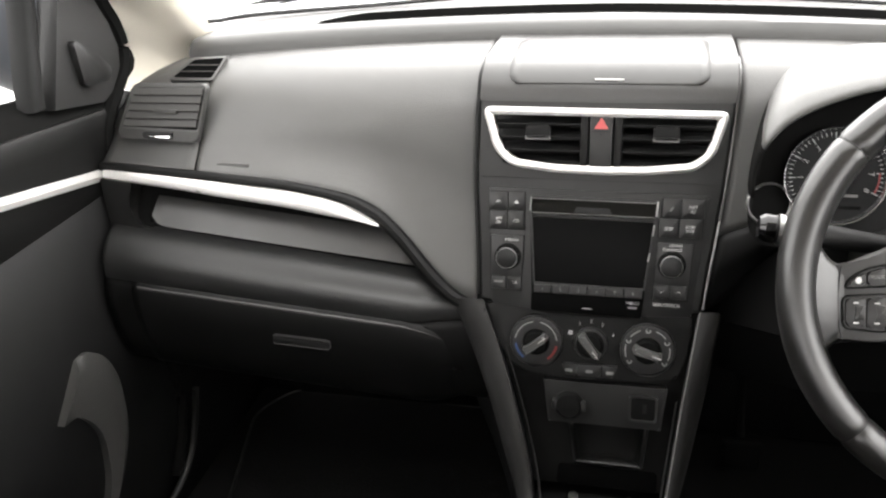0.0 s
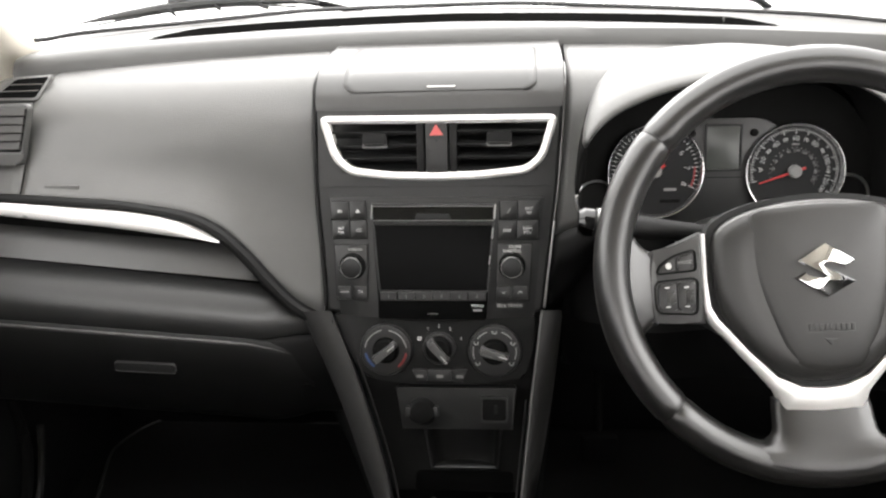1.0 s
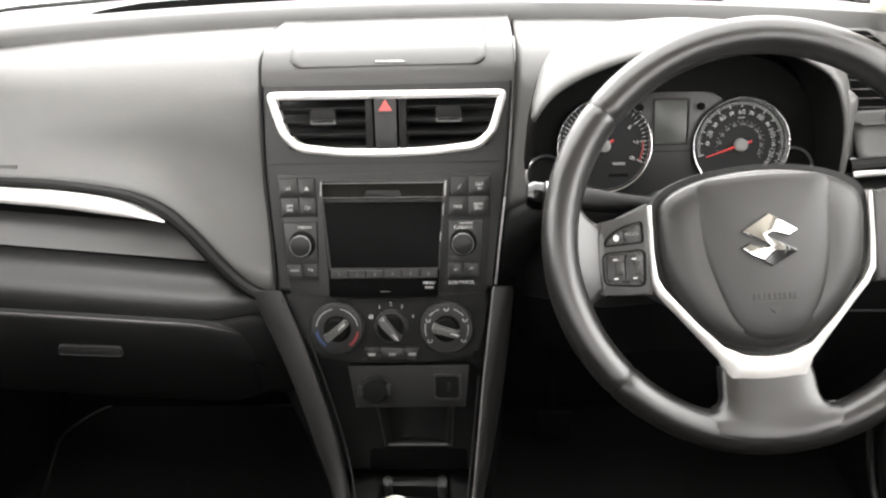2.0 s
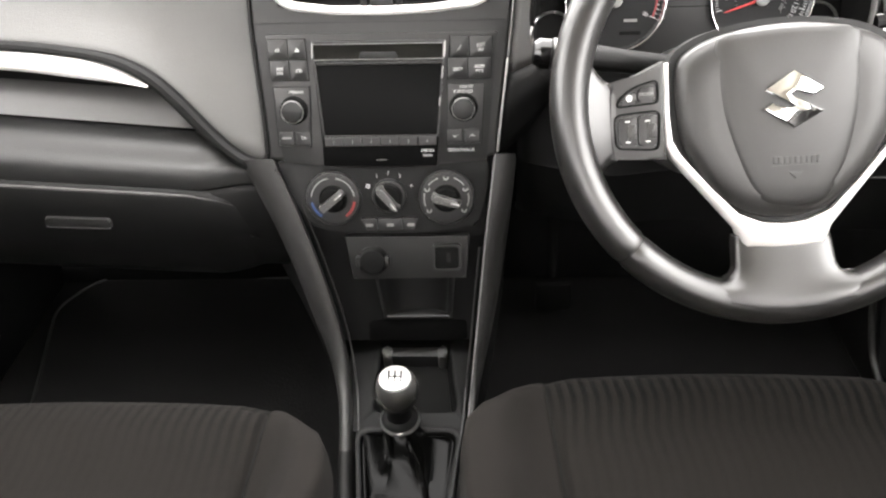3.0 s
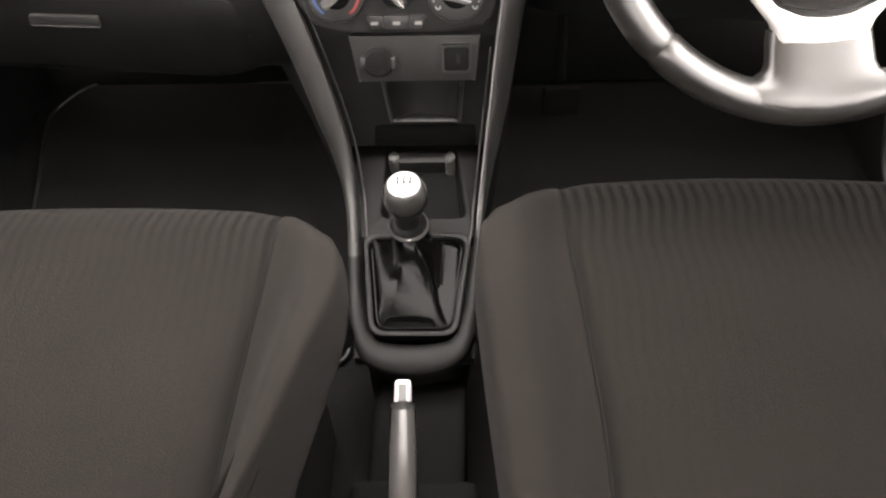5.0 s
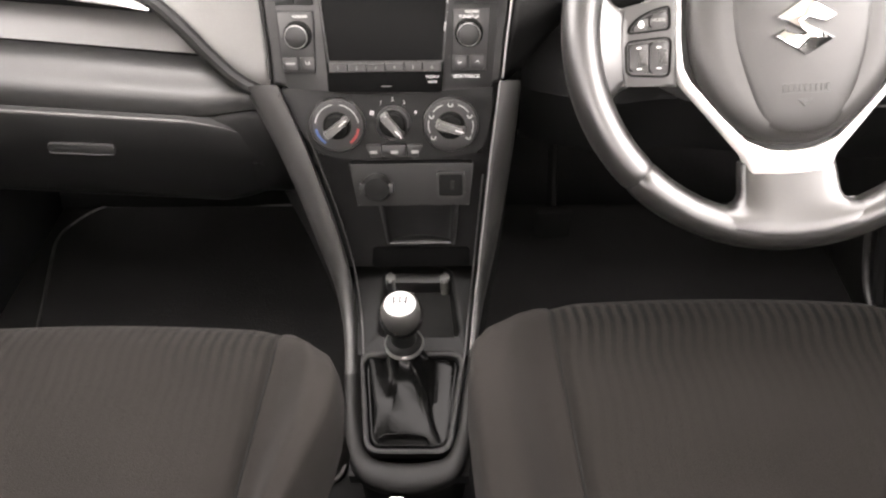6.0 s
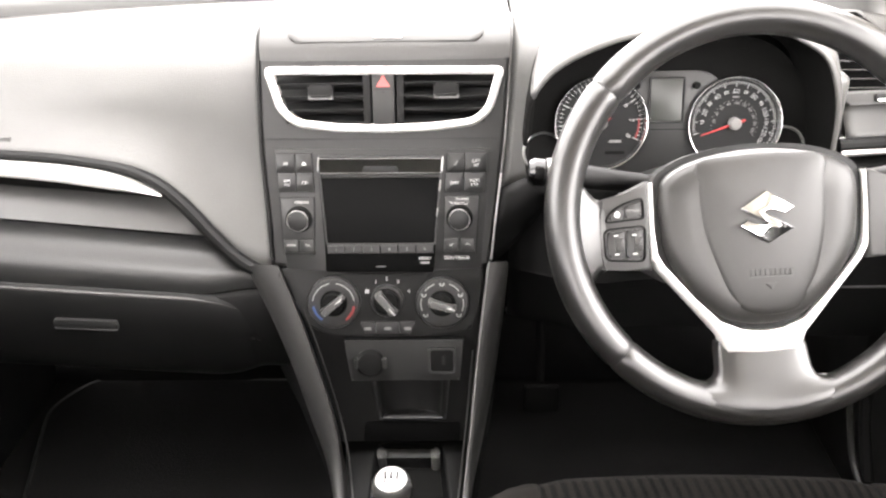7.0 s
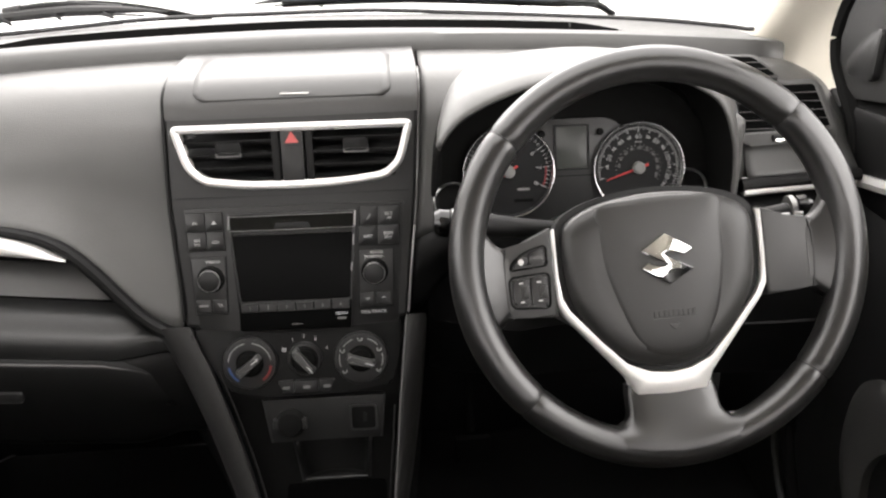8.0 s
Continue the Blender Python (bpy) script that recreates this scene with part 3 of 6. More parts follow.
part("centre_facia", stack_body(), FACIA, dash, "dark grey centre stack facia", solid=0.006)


def seam_tube(side, low, high):
    pts = []
    for v, y, z in [(v, *face(v)) for v in (0.05, 0.09, 0.12, 0.16, 0.2, 0.27)] + [(0.30, 0.935, 0.757), (0.330, 0.949, 0.779), (0.355, 0.985, 0.789)]:
        if low <= v <= high:
            a, b = stack_edges(v)
            pts.append(((a - 0.002) if side < 0 else (b + 0.002), y + (0.003 if side < 0 or low > 0 else -0.0005), z + 0.0015))
    return tube(spline(pts, 5), 0.0020 if side < 0 else 0.0016, 6)


part("seam_trim", seam_tube(-1, 0.0, 0.4), BLACK, dash)
# highlight along the joint is put into the tone, strongest in the lower half
part("seam_trim", seam_tube(1, 0.0, 0.16), DULL, dash, "joint line with its highlight as a bright metal tone")
part("seam_trim", seam_tube(1, 0.16, 0.4), GRIP, dash, "joint line with a weaker highlight in its pale tone")


def lid():
    """The flush storage lid on top of the stack."""
    pts = [p for p in stack_profile() if 0.3215 < p.x < 0.405]
    rows = []
    k = len(pts) - 1
    for i, p in enumerate(pts):
        f = i / k
        w = 0.119 - 0.010 * max(0, 1 - f * 7) ** 2 - 0.006 * max(0, f * 7 - 6) ** 2
        rows.append([(-0.004 + w * (j - 10) / 10, p.y - 0.0011, p.z + 0.0011) for j in range(21)])
    return loft(rows)


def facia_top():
    """A paler skin that rolls over the top of the stack; the light there is in its tone."""
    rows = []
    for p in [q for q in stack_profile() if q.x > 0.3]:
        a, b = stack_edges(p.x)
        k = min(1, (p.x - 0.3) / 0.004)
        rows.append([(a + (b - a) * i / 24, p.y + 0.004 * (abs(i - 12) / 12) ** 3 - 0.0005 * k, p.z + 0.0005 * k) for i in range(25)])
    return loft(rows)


part("facia_top", facia_top(), TOPGREY, dash, "rolled stack top, toned paler for the light on it")
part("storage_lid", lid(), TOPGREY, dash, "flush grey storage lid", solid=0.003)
part("lid_notch", tube([(-0.018, 0.9390, 0.7765), (0.016, 0.9390, 0.7760)], 0.0009, 6), SILVER, dash)

# centre air vents
def smooth_loop(pts, n=4):
    p = [Vector((*q, 0)) for q in pts]
    k = len(p)
    out = []
    for i in range(k):
        a, b, c, d = p[i - 1], p[i], p[(i + 1) % k], p[(i + 2) % k]
        for j in range(n):
            t = j / n
            q = 0.5 * (2 * b + (c - a) * t + (2 * a - 5 * b + 4 * c - d) * t * t + (3 * b - a - 3 * c + d) * t ** 3)
            out.append(Vector((q.x, q.y)))
    return out


vents = part("centre_vents", prism(inset(vo, 0.001), STACK, -0.046, -0.040), BLACK, dash, "pair of centre air vents in a silver surround")
part("vent_surround", ring(vo, vi, STACK, -0.012, 0.004, 0.003, 0.003), SILVER, vents, "satin silver vent surround")


def slat(u0, u1, v, du0=0.0, du1=0.0):
    pts = [(u0, v - 0.0005), (u0 + du0, v + 0.0), (u1 - du1, v), (u1, v)]
    a, b = u0 + du0, u1 - du1
    rows = []
    for u in (a, b):
        rows.append([STACK @ Vector((u, v + c, h)) for c, h in ((0.0045, -0.018), (0.0058, -0.016), (-0.0022, 0.0006), (-0.0040, 0.0004), (-0.0040, -0.0016))])
    return loft(rows, closed=True, caps=True)


for k, v in enumerate((0.2765, 0.2605, 0.2445, 0.2285)):
    inl = 0.002 + 0.0005 * k * k * 2.2
    for side in (-1, 1):
        if side < 0:
            part("slat", slat(-0.1325 + inl, -0.025, v), DARK, vents)
        else:
            part("slat", slat(0.0255, 0.1355 - inl, v), DARK, vents)
for u in (-0.077, 0.077):
    tab = part("vent_tab", prism(rounded([(u - 0.0160, 0.2565), (u + 0.0160, 0.2565), (u + 0.0150, 0.2725), (u - 0.0150, 0.2725)], 0.003), STACK, -0.006, 0.0030, 0.002), DARK, vents)
    part("tab_edge", ring(rounded([(u - 0.015, 0.2545), (u + 0.015, 0.2545), (u + 0.0155, 0.2595), (u - 0.0155, 0.2595)], 0.0015), rounded([(u - 0.013, 0.2565), (u + 0.013, 0.2565), (u + 0.0135, 0.2597), (u - 0.0135, 0.2597)], 0.0012), STACK, -0.004, 0.0040), KNOB, tab)
hz = part("hazard_switch", prism(rounded([(-0.013, 0.2195), (0.013, 0.2195), (0.0135, 0.288), (-0.0135, 0.288)], 0.002), STACK, -0.040, 0.0030, 0.0012), FACIA, vents, "hazard warning switch with a red triangle")
for u in (-0.0205, 0.0205):
    part("switch_side", prism([(u - 0.0045, 0.2185), (u + 0.0045, 0.2185), (u + 0.0045, 0.2885), (u - 0.0045, 0.2885)], STACK, -0.040, 0.0010, 0.001), DARK, vents)
part("hazard_triangle", prism(rounded([(-0.0086, 0.2690), (0.0086, 0.2690), (0.0, 0.2830)], 0.001), STACK, 0.0026, 0.0034), PINK, hz)
part("switch_joint", prism([(-0.0125, 0.2655), (0.0125, 0.2655), (0.0125, 0.2662), (-0.0125, 0.2662)], STACK, 0.0025, 0.0032), BLACK, hz)
part("indicator_lamp", prism(ellipse(0.0, 0.2625, 0.0011, n=10), STACK, 0.0025, 0.0034), BLACK, hz)

# joint line across the facia under the vents
part("facia_joint", prism([(-0.150, 0.2068), (0.141, 0.2054), (0.141, 0.2046), (-0.150, 0.2060)], STACK, -0.001, 0.0006), BLACK, dash)

# ---- radio ----
radio = thing("car_radio", "black built-in car radio with two knobs and a dark display", "radio", (-0.008, 0.88, 0.57))


def radio_plate():
    pts = rounded([(-0.130, 0.0415), (-0.08, 0.0380), (0.06, 0.0370), (0.119, 0.0405), (0.133, 0.192), (-0.138, 0.194)], 0.004)
    return prism(pts, STACK, -0.002, 0.0022, 0.0015)


part("face_plate", radio_plate(), FACIA, radio)
body = part("display_unit", prism(rounded([(-0.0795, 0.0375), (0.0585, 0.0360), (0.0605, 0.060), (0.0720, 0.184), (-0.0845, 0.1855), (-0.0790, 0.060)], 0.002), STACK, 0.0, 0.0060, 0.0015), GLOSS, radio, "glossy black radio display")
part("display_rim", ring(rounded([(-0.0775, 0.073), (0.0615, 0.072), (0.0722, 0.1845), (-0.0845, 0.1862)], 0.002), rounded([(-0.0755, 0.0752), (0.0595, 0.0742), (0.0695, 0.1825), (-0.0820, 0.1842)], 0.0015), STACK, 0.004, 0.0078), BUTTON, body, "dark display frame")
for u0, u1, v0, v1 in ((0.0700, 0.0722, 0.1655, 0.1835), (0.0672, 0.0688, 0.1410, 0.1545), (0.0632, 0.0648, 0.1090, 0.1190), (-0.0835, -0.0818, 0.1670, 0.1840)):
    part("metal_tab", prism([(u0 - 0.0008, v0), (u1 - 0.0008, v0), (u1 + 0.0006, v1), (u0 + 0.0006, v1)], STACK, 0.0060, 0.0094, 0.0004, 1), DULL, body, "small bright tab on the display edge")
part("disc_slot", prism([(-0.079, 0.1630), (0.0680, 0.1620), (0.0675, 0.1575), (-0.0788, 0.1585)], STACK, 0.0055, 0.0072, 0.001), FACIA, body)
part("disc_door", prism(rounded([(-0.0805, 0.1645), (0.0680, 0.1635), (0.0695, 0.1815), (-0.0815, 0.1830)], 0.0015), STACK @ pose(0, 0.174, 0.0066, -9, 0, 0) @ pose(0, -0.174, 0), -0.002, 0.0004, 0.0008, 1), PIANO, body, "mirror-black disc door")
for v0, v1, r in ((0.1826, 0.1815, 0.0006), (0.1648, 0.1638, 0.0005)):
    part("door_edge", tube([STACK @ Vector((-0.0810, v0, 0.0090)), STACK @ Vector((0.0688, v1, 0.0090))], r, 6), DULL, body, "bright metal edge of the disc door")
part("slot_recess", prism(rounded([(-0.030, 0.165), (0.018, 0.1648), (0.014, 0.1725), (-0.026, 0.173)], 0.002), STACK, 0.0055, 0.0086, 0.0008), BLACK, body)
for k in range(6):
    u0, u1 = -0.0760 + 0.0225 * k, -0.0760 + 0.0225 * (k + 1) - 0.0006
    bt = part("preset_button", prism([(u0, 0.0615), (u1, 0.0615), (u1, 0.0725), (u0, 0.0725)], STACK, 0.004, 0.0080, 0.0008, 1), BUTTON, radio)
    lettering("preset_number", str(k + 1), STACK @ pose((u0 + u1) / 2, 0.067, 0.0081), 0.0056, GREYPRINT, bt)
lettering("menu_print", "MENU", STACK @ pose(0.0475, 0.0545, 0.0062), 0.0056, PRINT, radio)
part("print_bar", prism(box2(0.042, 0.053, 0.0475, 0.0500), STACK, 0.006, 0.0062), GREYPRINT, radio)
part("logo_mark", prism(ellipse(-0.0085, 0.0440, 0.007, 0.0006, 16), STACK, 0.006, 0.0063), DULL, radio)

LEFT_BTN = [(-0.1360, -0.1121, 0.1655, 0.1890, "AS"), (-0.1114, -0.0910, 0.1655, 0.1890, "eject"), (-0.1348, -0.1121, 0.1412, 0.1648, "AM\nFM"), (-0.1114, -0.0905, 0.1412, 0.1648, "CD")]
RIGHT_BTN = [(0.0775, 0.0990, 0.1640, 0.1880, "mute"), (0.0997, 0.1265, 0.1640, 0.1880, "EXT\nAF"), (0.0745, 0.0975, 0.1395, 0.1633, "DISP"), (0.0982, 0.1240, 0.1395, 0.1633, "RDM\nPTY")]
for name, q in (("button_backing", [(-0.1356, 0.1402), (-0.0895, 0.1402), (-0.0905, 0.1898), (-0.1368, 0.1898)]), ("button_backing", [(0.0735, 0.1385), (0.1248, 0.1385), (0.1273, 0.1888), (0.0768, 0.1888)]),
                ("knob_backing", [(-0.1335, 0.0605), (-0.0925, 0.0590), (-0.0895, 0.1340), (-0.1345, 0.1340)]), ("knob_backing", [(0.0700, 0.0590), (0.1130, 0.0605), (0.1170, 0.1340), (0.0730, 0.1340)])):
    part(name, prism(q, STACK, 0.0, 0.0030), BLACK, radio)
for u0, u1, v0, v1, word in LEFT_BTN + RIGHT_BTN:
    bt = part("button", prism(box2(u0, u1, v0, v1, 0.0015), STACK, 0.0, 0.0052, 0.0012), BUTTON, radio)
    cu, cv = (u0 + u1) / 2, (v0 + v1) / 2 - 0.001
    if word == "eject":
        part("eject_mark", prism([(cu - 0.003, cv - 0.002), (cu + 0.003, cv - 0.002), (cu, cv + 0.003)], STACK, 0.005, 0.0054), PRINT, bt)
    elif word == "mute":
        part("print_bar", prism([(cu - 0.003, cv - 0.003), (cu - 0.001, cv - 0.003), (cu + 0.003, cv + 0.003), (cu + 0.001, cv + 0.003)], STACK, 0.005, 0.0054), GREYPRINT, bt)
    else:
        lettering("button_print", word, STACK @ pose(cu, cv, 0.0053), 0.0055, PRINT, bt)
for cu, words in ((-0.1105, "VOL"), (0.0915, "TUNE/FLD")):
    s = -1 if cu < 0 else 1
    kp = part("knob_panel", prism(rounded([(cu - 0.0215, 0.0615), (cu + 0.0165, 0.0600), (cu + 0.0195, 0.133), (cu - 0.0225, 0.133)] if s < 0 else [(cu - 0.0205, 0.0600), (cu + 0.0205, 0.0615), (cu + 0.0245, 0.133), (cu - 0.0175, 0.133)], 0.002), STACK, 0.0, 0.0048, 0.0012), BUTTON, radio)
    lettering("knob_print", words, STACK @ pose(cu, 0.1275 if s < 0 else 0.1245, 0.0049), 0.0052, PRINT, kp)
    if s > 0:
        lettering("knob_print", "SOUND", STACK @ pose(cu + 0.004, 0.1300, 0.0049), 0.0046, PRINT, kp)
    else:
        part("print_bar", prism(box2(cu - 0.001, cu + 0.013, 0.1260, 0.1290), STACK, 0.0047, 0.0050), GREYPRINT, kp)
    km = STACK @ pose(cu, 0.1060, 0) @ Matrix.Diagonal((0.91, 0.91, 1.0, 1.0))
    kn = part("knob", lathe([(0.0186, 0.004), (0.0184, 0.0070), (0.0160, 0.0080), (0.0149, 0.0090), (0.0147, 0.0160), (0.0143, 0.0176)], km, 40, False), LINING, radio, "black rotary knob with a bright edge")
    part("knob_rim", lathe([(0.0147, 0.0155), (0.0150, 0.0165), (0.0148, 0.0175), (0.0142, 0.0181), (0.0138, 0.0180)], km, 40, False), DULL, kn)
    part("knob_cap", lathe([(0.0140, 0.0179), (0.0131, 0.0188), (0.0090, 0.0193), (0.0, 0.0194)], km, 40, False), POCKET, kn)
    for k, w in enumerate(("bar", "TA") if s < 0 else ("down", "up")):
        u0 = cu + (-0.0200 if k == 0 else 0.0005) + 0.0005 * s
        b2 = part("button", prism(box2(u0, u0 + 0.0180, 0.0630, 0.0800, 0.0015), STACK, 0.003, 0.0060, 0.001), BUTTON, radio)
        uc = u0 + 0.009
        if w == "TA":
            lettering("button_print", w, STACK @ pose(uc, 0.0725, 0.0061), 0.0055, PRINT, b2)
        elif w == "bar":
            part("print_bar", prism(box2(uc - 0.0055, uc + 0.0055, 0.0715, 0.0740), STACK, 0.0058, 0.0062), GREYPRINT, b2)
        else:
            d = 1 if w == "up" else -1
            part("arrow_mark", prism([(uc - 0.0035, 0.0720 - 0.0015 * d), (uc, 0.0720 + 0.002 * d), (uc + 0.0035, 0.0720 - 0.0015 * d), (uc, 0.0720 + 0.0008 * d)], STACK, 0.0058, 0.0062), PRINT, b2)
lettering("track_print", "SEEK/TRACK", STACK @ pose(0.0880, 0.0540, 0.0024), 0.0058, PRINT, radio)

# ---- heater controls ----
heater = thing("heater_controls", "black heater control panel with three rotary dials", "heater panel", (-0.008, 0.85, 0.455))
part("panel_surround", prism([(-0.146, 0.046), (0.130, 0.046), (0.118, -0.060), (-0.122, -0.060)], STACK, -0.045, -0.014), TROUGH, heater)
part("panel", prism(smooth_loop([(-0.138, 0.040), (-0.06, 0.0405), (0.0, 0.0410), (0.06, 0.0405), (0.120, 0.040), (0.108, -0.035), (0.093, -0.0435), (0.05, -0.0500), (0.0, -0.0520), (-0.045, -0.0510), (-0.086, -0.0455), (-0.106, -0.033)], 3), STACK, -0.030, -0.0005, 0.003), DOORSKIN, heater)


def dial(cu, cv, r, turn, name):
    rim = part(name, lathe([(r, -0.002), (r, 0.004), (r - 0.0015, 0.0060), (r - 0.004, 0.0066), (r - 0.012, 0.0064), (0.0, 0.0064)], STACK @ pose(cu, cv, 0), 44, False), FACIA, heater, "rotary heater dial")
    part("dial_well", lathe([(0.0175, 0.0062), (0.0172, 0.0070), (0.0160, 0.0070), (0.0150, 0.0064), (0, 0.0064)], STACK @ pose(cu, cv, 0), 32, False), LINING, rim)
    part("dial_edge", lathe([(r - 0.0002, 0.0040), (r - 0.0012, 0.0066), (r - 0.0030, 0.0070), (r - 0.0034, 0.0064)], STACK @ pose(cu, cv, 0), 44, False), FACIA, rim)
    m = STACK @ pose(cu, cv, 0) @ pose(0, 0, 0, 0, 0, turn)
    part("knob_body", lathe([(0.0150, 0.006), (0.0145, 0.013), (0.0135, 0.0145), (0, 0.0148)], m, 32, False), LINING, rim)
    gp = part("grip", prism(rounded([(-0.0185, -0.0045), (0.0185, -0.0055), (0.0185, 0.0055), (-0.0185, 0.0045)], 0.0035), m, 0.010, 0.0235, 0.0035, 3, 0.9), KNOB, rim)
    part("pointer", prism(box2(-0.0175, -0.0060, -0.0006, 0.0006), m, 0.0232, 0.0239), PRINT, gp)
    return rim


def arc_band(cu, cv, r0, r1, a0, a1, h0, h1, n=14):
    pts = [Vector((cu + r1 * math.cos(radians(a0 + (a1 - a0) * i / n)), cv + r1 * math.sin(radians(a0 + (a1 - a0) * i / n)))) for i in range(n + 1)]
    pts += [Vector((cu + r0 * math.cos(radians(a1 + (a0 - a1) * i / n)), cv + r0 * math.sin(radians(a1 + (a0 - a1) * i / n)))) for i in range(n + 1)]
    return prism(pts, STACK, h0, h1)


DL, DM, DR = (-0.0715, -0.0045), (-0.0025, -0.0025), (0.0685, -0.0055)
d1 = dial(*DL, 0.0345, 218, "temperature_dial")
for a0, a1, mt in ((100, 172, PRINT), (8, 80, PRINT), (188, 235, BLUEGREY), (305, 352, DIM_RED)):
    part("scale_band", arc_band(*DL, 0.0262 if mt is PRINT else 0.0250, 0.0274 if mt is PRINT else 0.0280, a0, a1, 0.0060, 0.0068), SCALE if mt is PRINT else mt, d1)
dial(*DM, 0.0215, 310 - 180, "fan_dial")
for k, a in enumerate((155, 120, 90, 60, 25)):
    u, v = DM[0] + 0.0285 * math.cos(radians(a)), DM[1] + 0.0285 * math.sin(radians(a))
    if k in (1, 2, 3):
        lettering("fan_number", str(k), STACK @ pose(u, v, 0.0), 0.0068, PRINT, heater)
    elif k == 4:
        lettering("fan_number", "4", STACK @ pose(u + 0.002, v, 0.0), 0.0068, PRINT, heater)
    else:
        for q in range(4):
            part("fan_mark", prism(ellipse(u + 0.002 * math.cos(q * 1.57 + 0.6), v + 0.002 * math.sin(q * 1.57 + 0.6), 0.0013, n=8), STACK, -0.0007, 0.0002), PRINT, heater)
d3 = dial(*DR, 0.0345, 345 - 180, "air_flow_dial")
for a0, a1 in ((110, 142), (38, 70), (-22, 12), (165, 200)):
    part("scale_band", arc_band(*DR, 0.0268, 0.0280, a0, a1, 0.0060, 0.0068), SCALE, d3)
for a in (90, 153, 27, 215, -35):
    u, v = DR[0] + 0.0262 * math.cos(radians(a)), DR[1] + 0.0262 * math.sin(radians(a))
    part("air_mark", arc_band(u, v, 0.0018, 0.0034, 150, 390, 0.0060, 0.0068, 8), SCALE, d3)
for u0, u1, sk0, sk1 in ((-0.0385, -0.0185, 0.006, 0.0), (-0.0175, 0.0125, 0.0, 0.0), (0.0135, 0.0330, 0.0, 0.006)):
    b3 = part("button", prism(rounded([(u0 + sk0, -0.0465), (u1 - sk1, -0.0465), (u1, -0.0305), (u0, -0.0305)], 0.002), STACK, -0.002, 0.0045, 0.0012), BUTTON, heater)
    part("button_mark", prism(box2((u0 + u1) / 2 - 0.0045, (u0 + u1) / 2 + 0.0045, -0.0415, -0.0375, 0.001), STACK, 0.0043, 0.0047), GREYPRINT, b3)


# ---- side air vents ----
def side_vent(s, is_open):
    m = plane_frame((s * 0.604, 0.9335, 0.7245), 21.0)

    def o(pts, r):
        q = rounded(pts, r, 4)
        return [Vector((p.x * -s, p.y)) for p in q]

    label = "side air vent with open dark louvres" if is_open else "grey side air vent with closed louvres"
    base = part("side_vent", prism(o([(-0.0700, -0.0335), (0.0535, -0.0380), (0.0690, 0.0420), (-0.0450, 0.0425)], 0.010), m, -0.004, 0.0055, 0.003, 3), VENTGREY, dash, label)
    # flush plate, coloured black to stand for the vent's shaded depth
    part("vent_black_plate", prism(o([(-0.0585, -0.0175), (0.0530, -0.0210), (0.0650, 0.0355), (-0.0375, 0.0365)], 0.004), m, 0.0, 0.0058), SLOT_BLACK, base)
    part("vent_rim", ring(o([(-0.0620, -0.0205), (0.0555, -0.0240), (0.0675, 0.0385), (-0.0400, 0.0395)], 0.006), o([(-0.0585, -0.0175), (0.0530, -0.0210), (0.0650, 0.0355), (-0.0375, 0.0365)], 0.004), m, 0.003, 0.0066, 0.0060), VENTGREY, base)
    for k in range(5):
        v = -0.0165 + 0.0108 * k
        a = -0.0580 + (v + 0.0175) * 0.39
        b = 0.0522 + (v + 0.0210) * 0.21
        if is_open:
            sec = ((0.0012, 0.002), (0.0016, 0.004), (0.0008, 0.0078), (-0.0003, 0.0075), (0.0002, 0.004))
        else:
            sec = ((0.0098, 0.0058), (0.0100, 0.0068), (0.0008, 0.0098), (-0.0004, 0.0090), (0.0004, 0.0062))
        part("slat", loft([[m @ Vector((u * -s, v + c - 0.001, h)) for c, h in sec] for u in (a, b)], closed=True, caps=True), VENTGREY if is_open else LOUVRE, base)
    part("vent_tab", prism(o([(-0.010, 0.0020), (0.024, 0.0010), (0.025, 0.0065), (-0.009, 0.0075)], 0.001), m, 0.006, 0.0112, 0.001), LOUVRE, base)
    part("vent_slider", prism(o([(-0.0265, -0.0335), (0.0160, -0.0335), (0.0170, -0.0250), (-0.0275, -0.0245)], 0.002), m, 0.004, 0.0105, 0.0015), BLACK, base)
    part("slider_edge", prism(o([(-0.0190, -0.0332), (0.0145, -0.0332), (0.0145, -0.0305), (-0.0190, -0.0305)], 0.001), m, 0.010, 0.0116, 0.0006), CHROME, base)
    m2 = plane_frame((s * 0.566, 1.000, 0.7690), 60.0)
    top = part("window_vent", prism(o([(-0.0510, -0.0200), (0.0180, -0.0212), (0.0245, 0.0270), (-0.0300, 0.0235)], 0.005), m2, -0.006, 0.0010, 0.0008), VENTGREY, dash, "small slotted window demister vent")
    # also flush: black colour replaces the shade of a real opening
    part("vent_black_plate", prism(o([(-0.0455, -0.0158), (0.0140, -0.0165), (0.0210, 0.0228), (-0.0245, 0.0190)], 0.004), m2, -0.003, 0.0014), SLOT_BLACK, top)
    for k in range(2):
        v = -0.0045 + 0.0125 * k
        part("slat", loft([[m2 @ Vector((u * -s, v + c, h)) for c, h in ((0.0006, 0.001), (0.0004, 0.0026), (-0.0008, 0.0024), (-0.0006, 0.001))] for u in (-0.0445 + (v + 0.0158) * 0.60, 0.0135 + (v + 0.0165) * 0.17)], closed=True, caps=True), VENTGREY, top)


side_vent(-1, False)
side_vent(1, True)

# airbag lettering pressed into the pad: unreadable, a faint bar
part("pressed_print", prism(box2(-0.023, 0.023, -0.003, 0.003, 0.001), plane_frame((-0.499, 0.9060, 0.6625), 14), -0.002, 0.0004), PAD, dash)


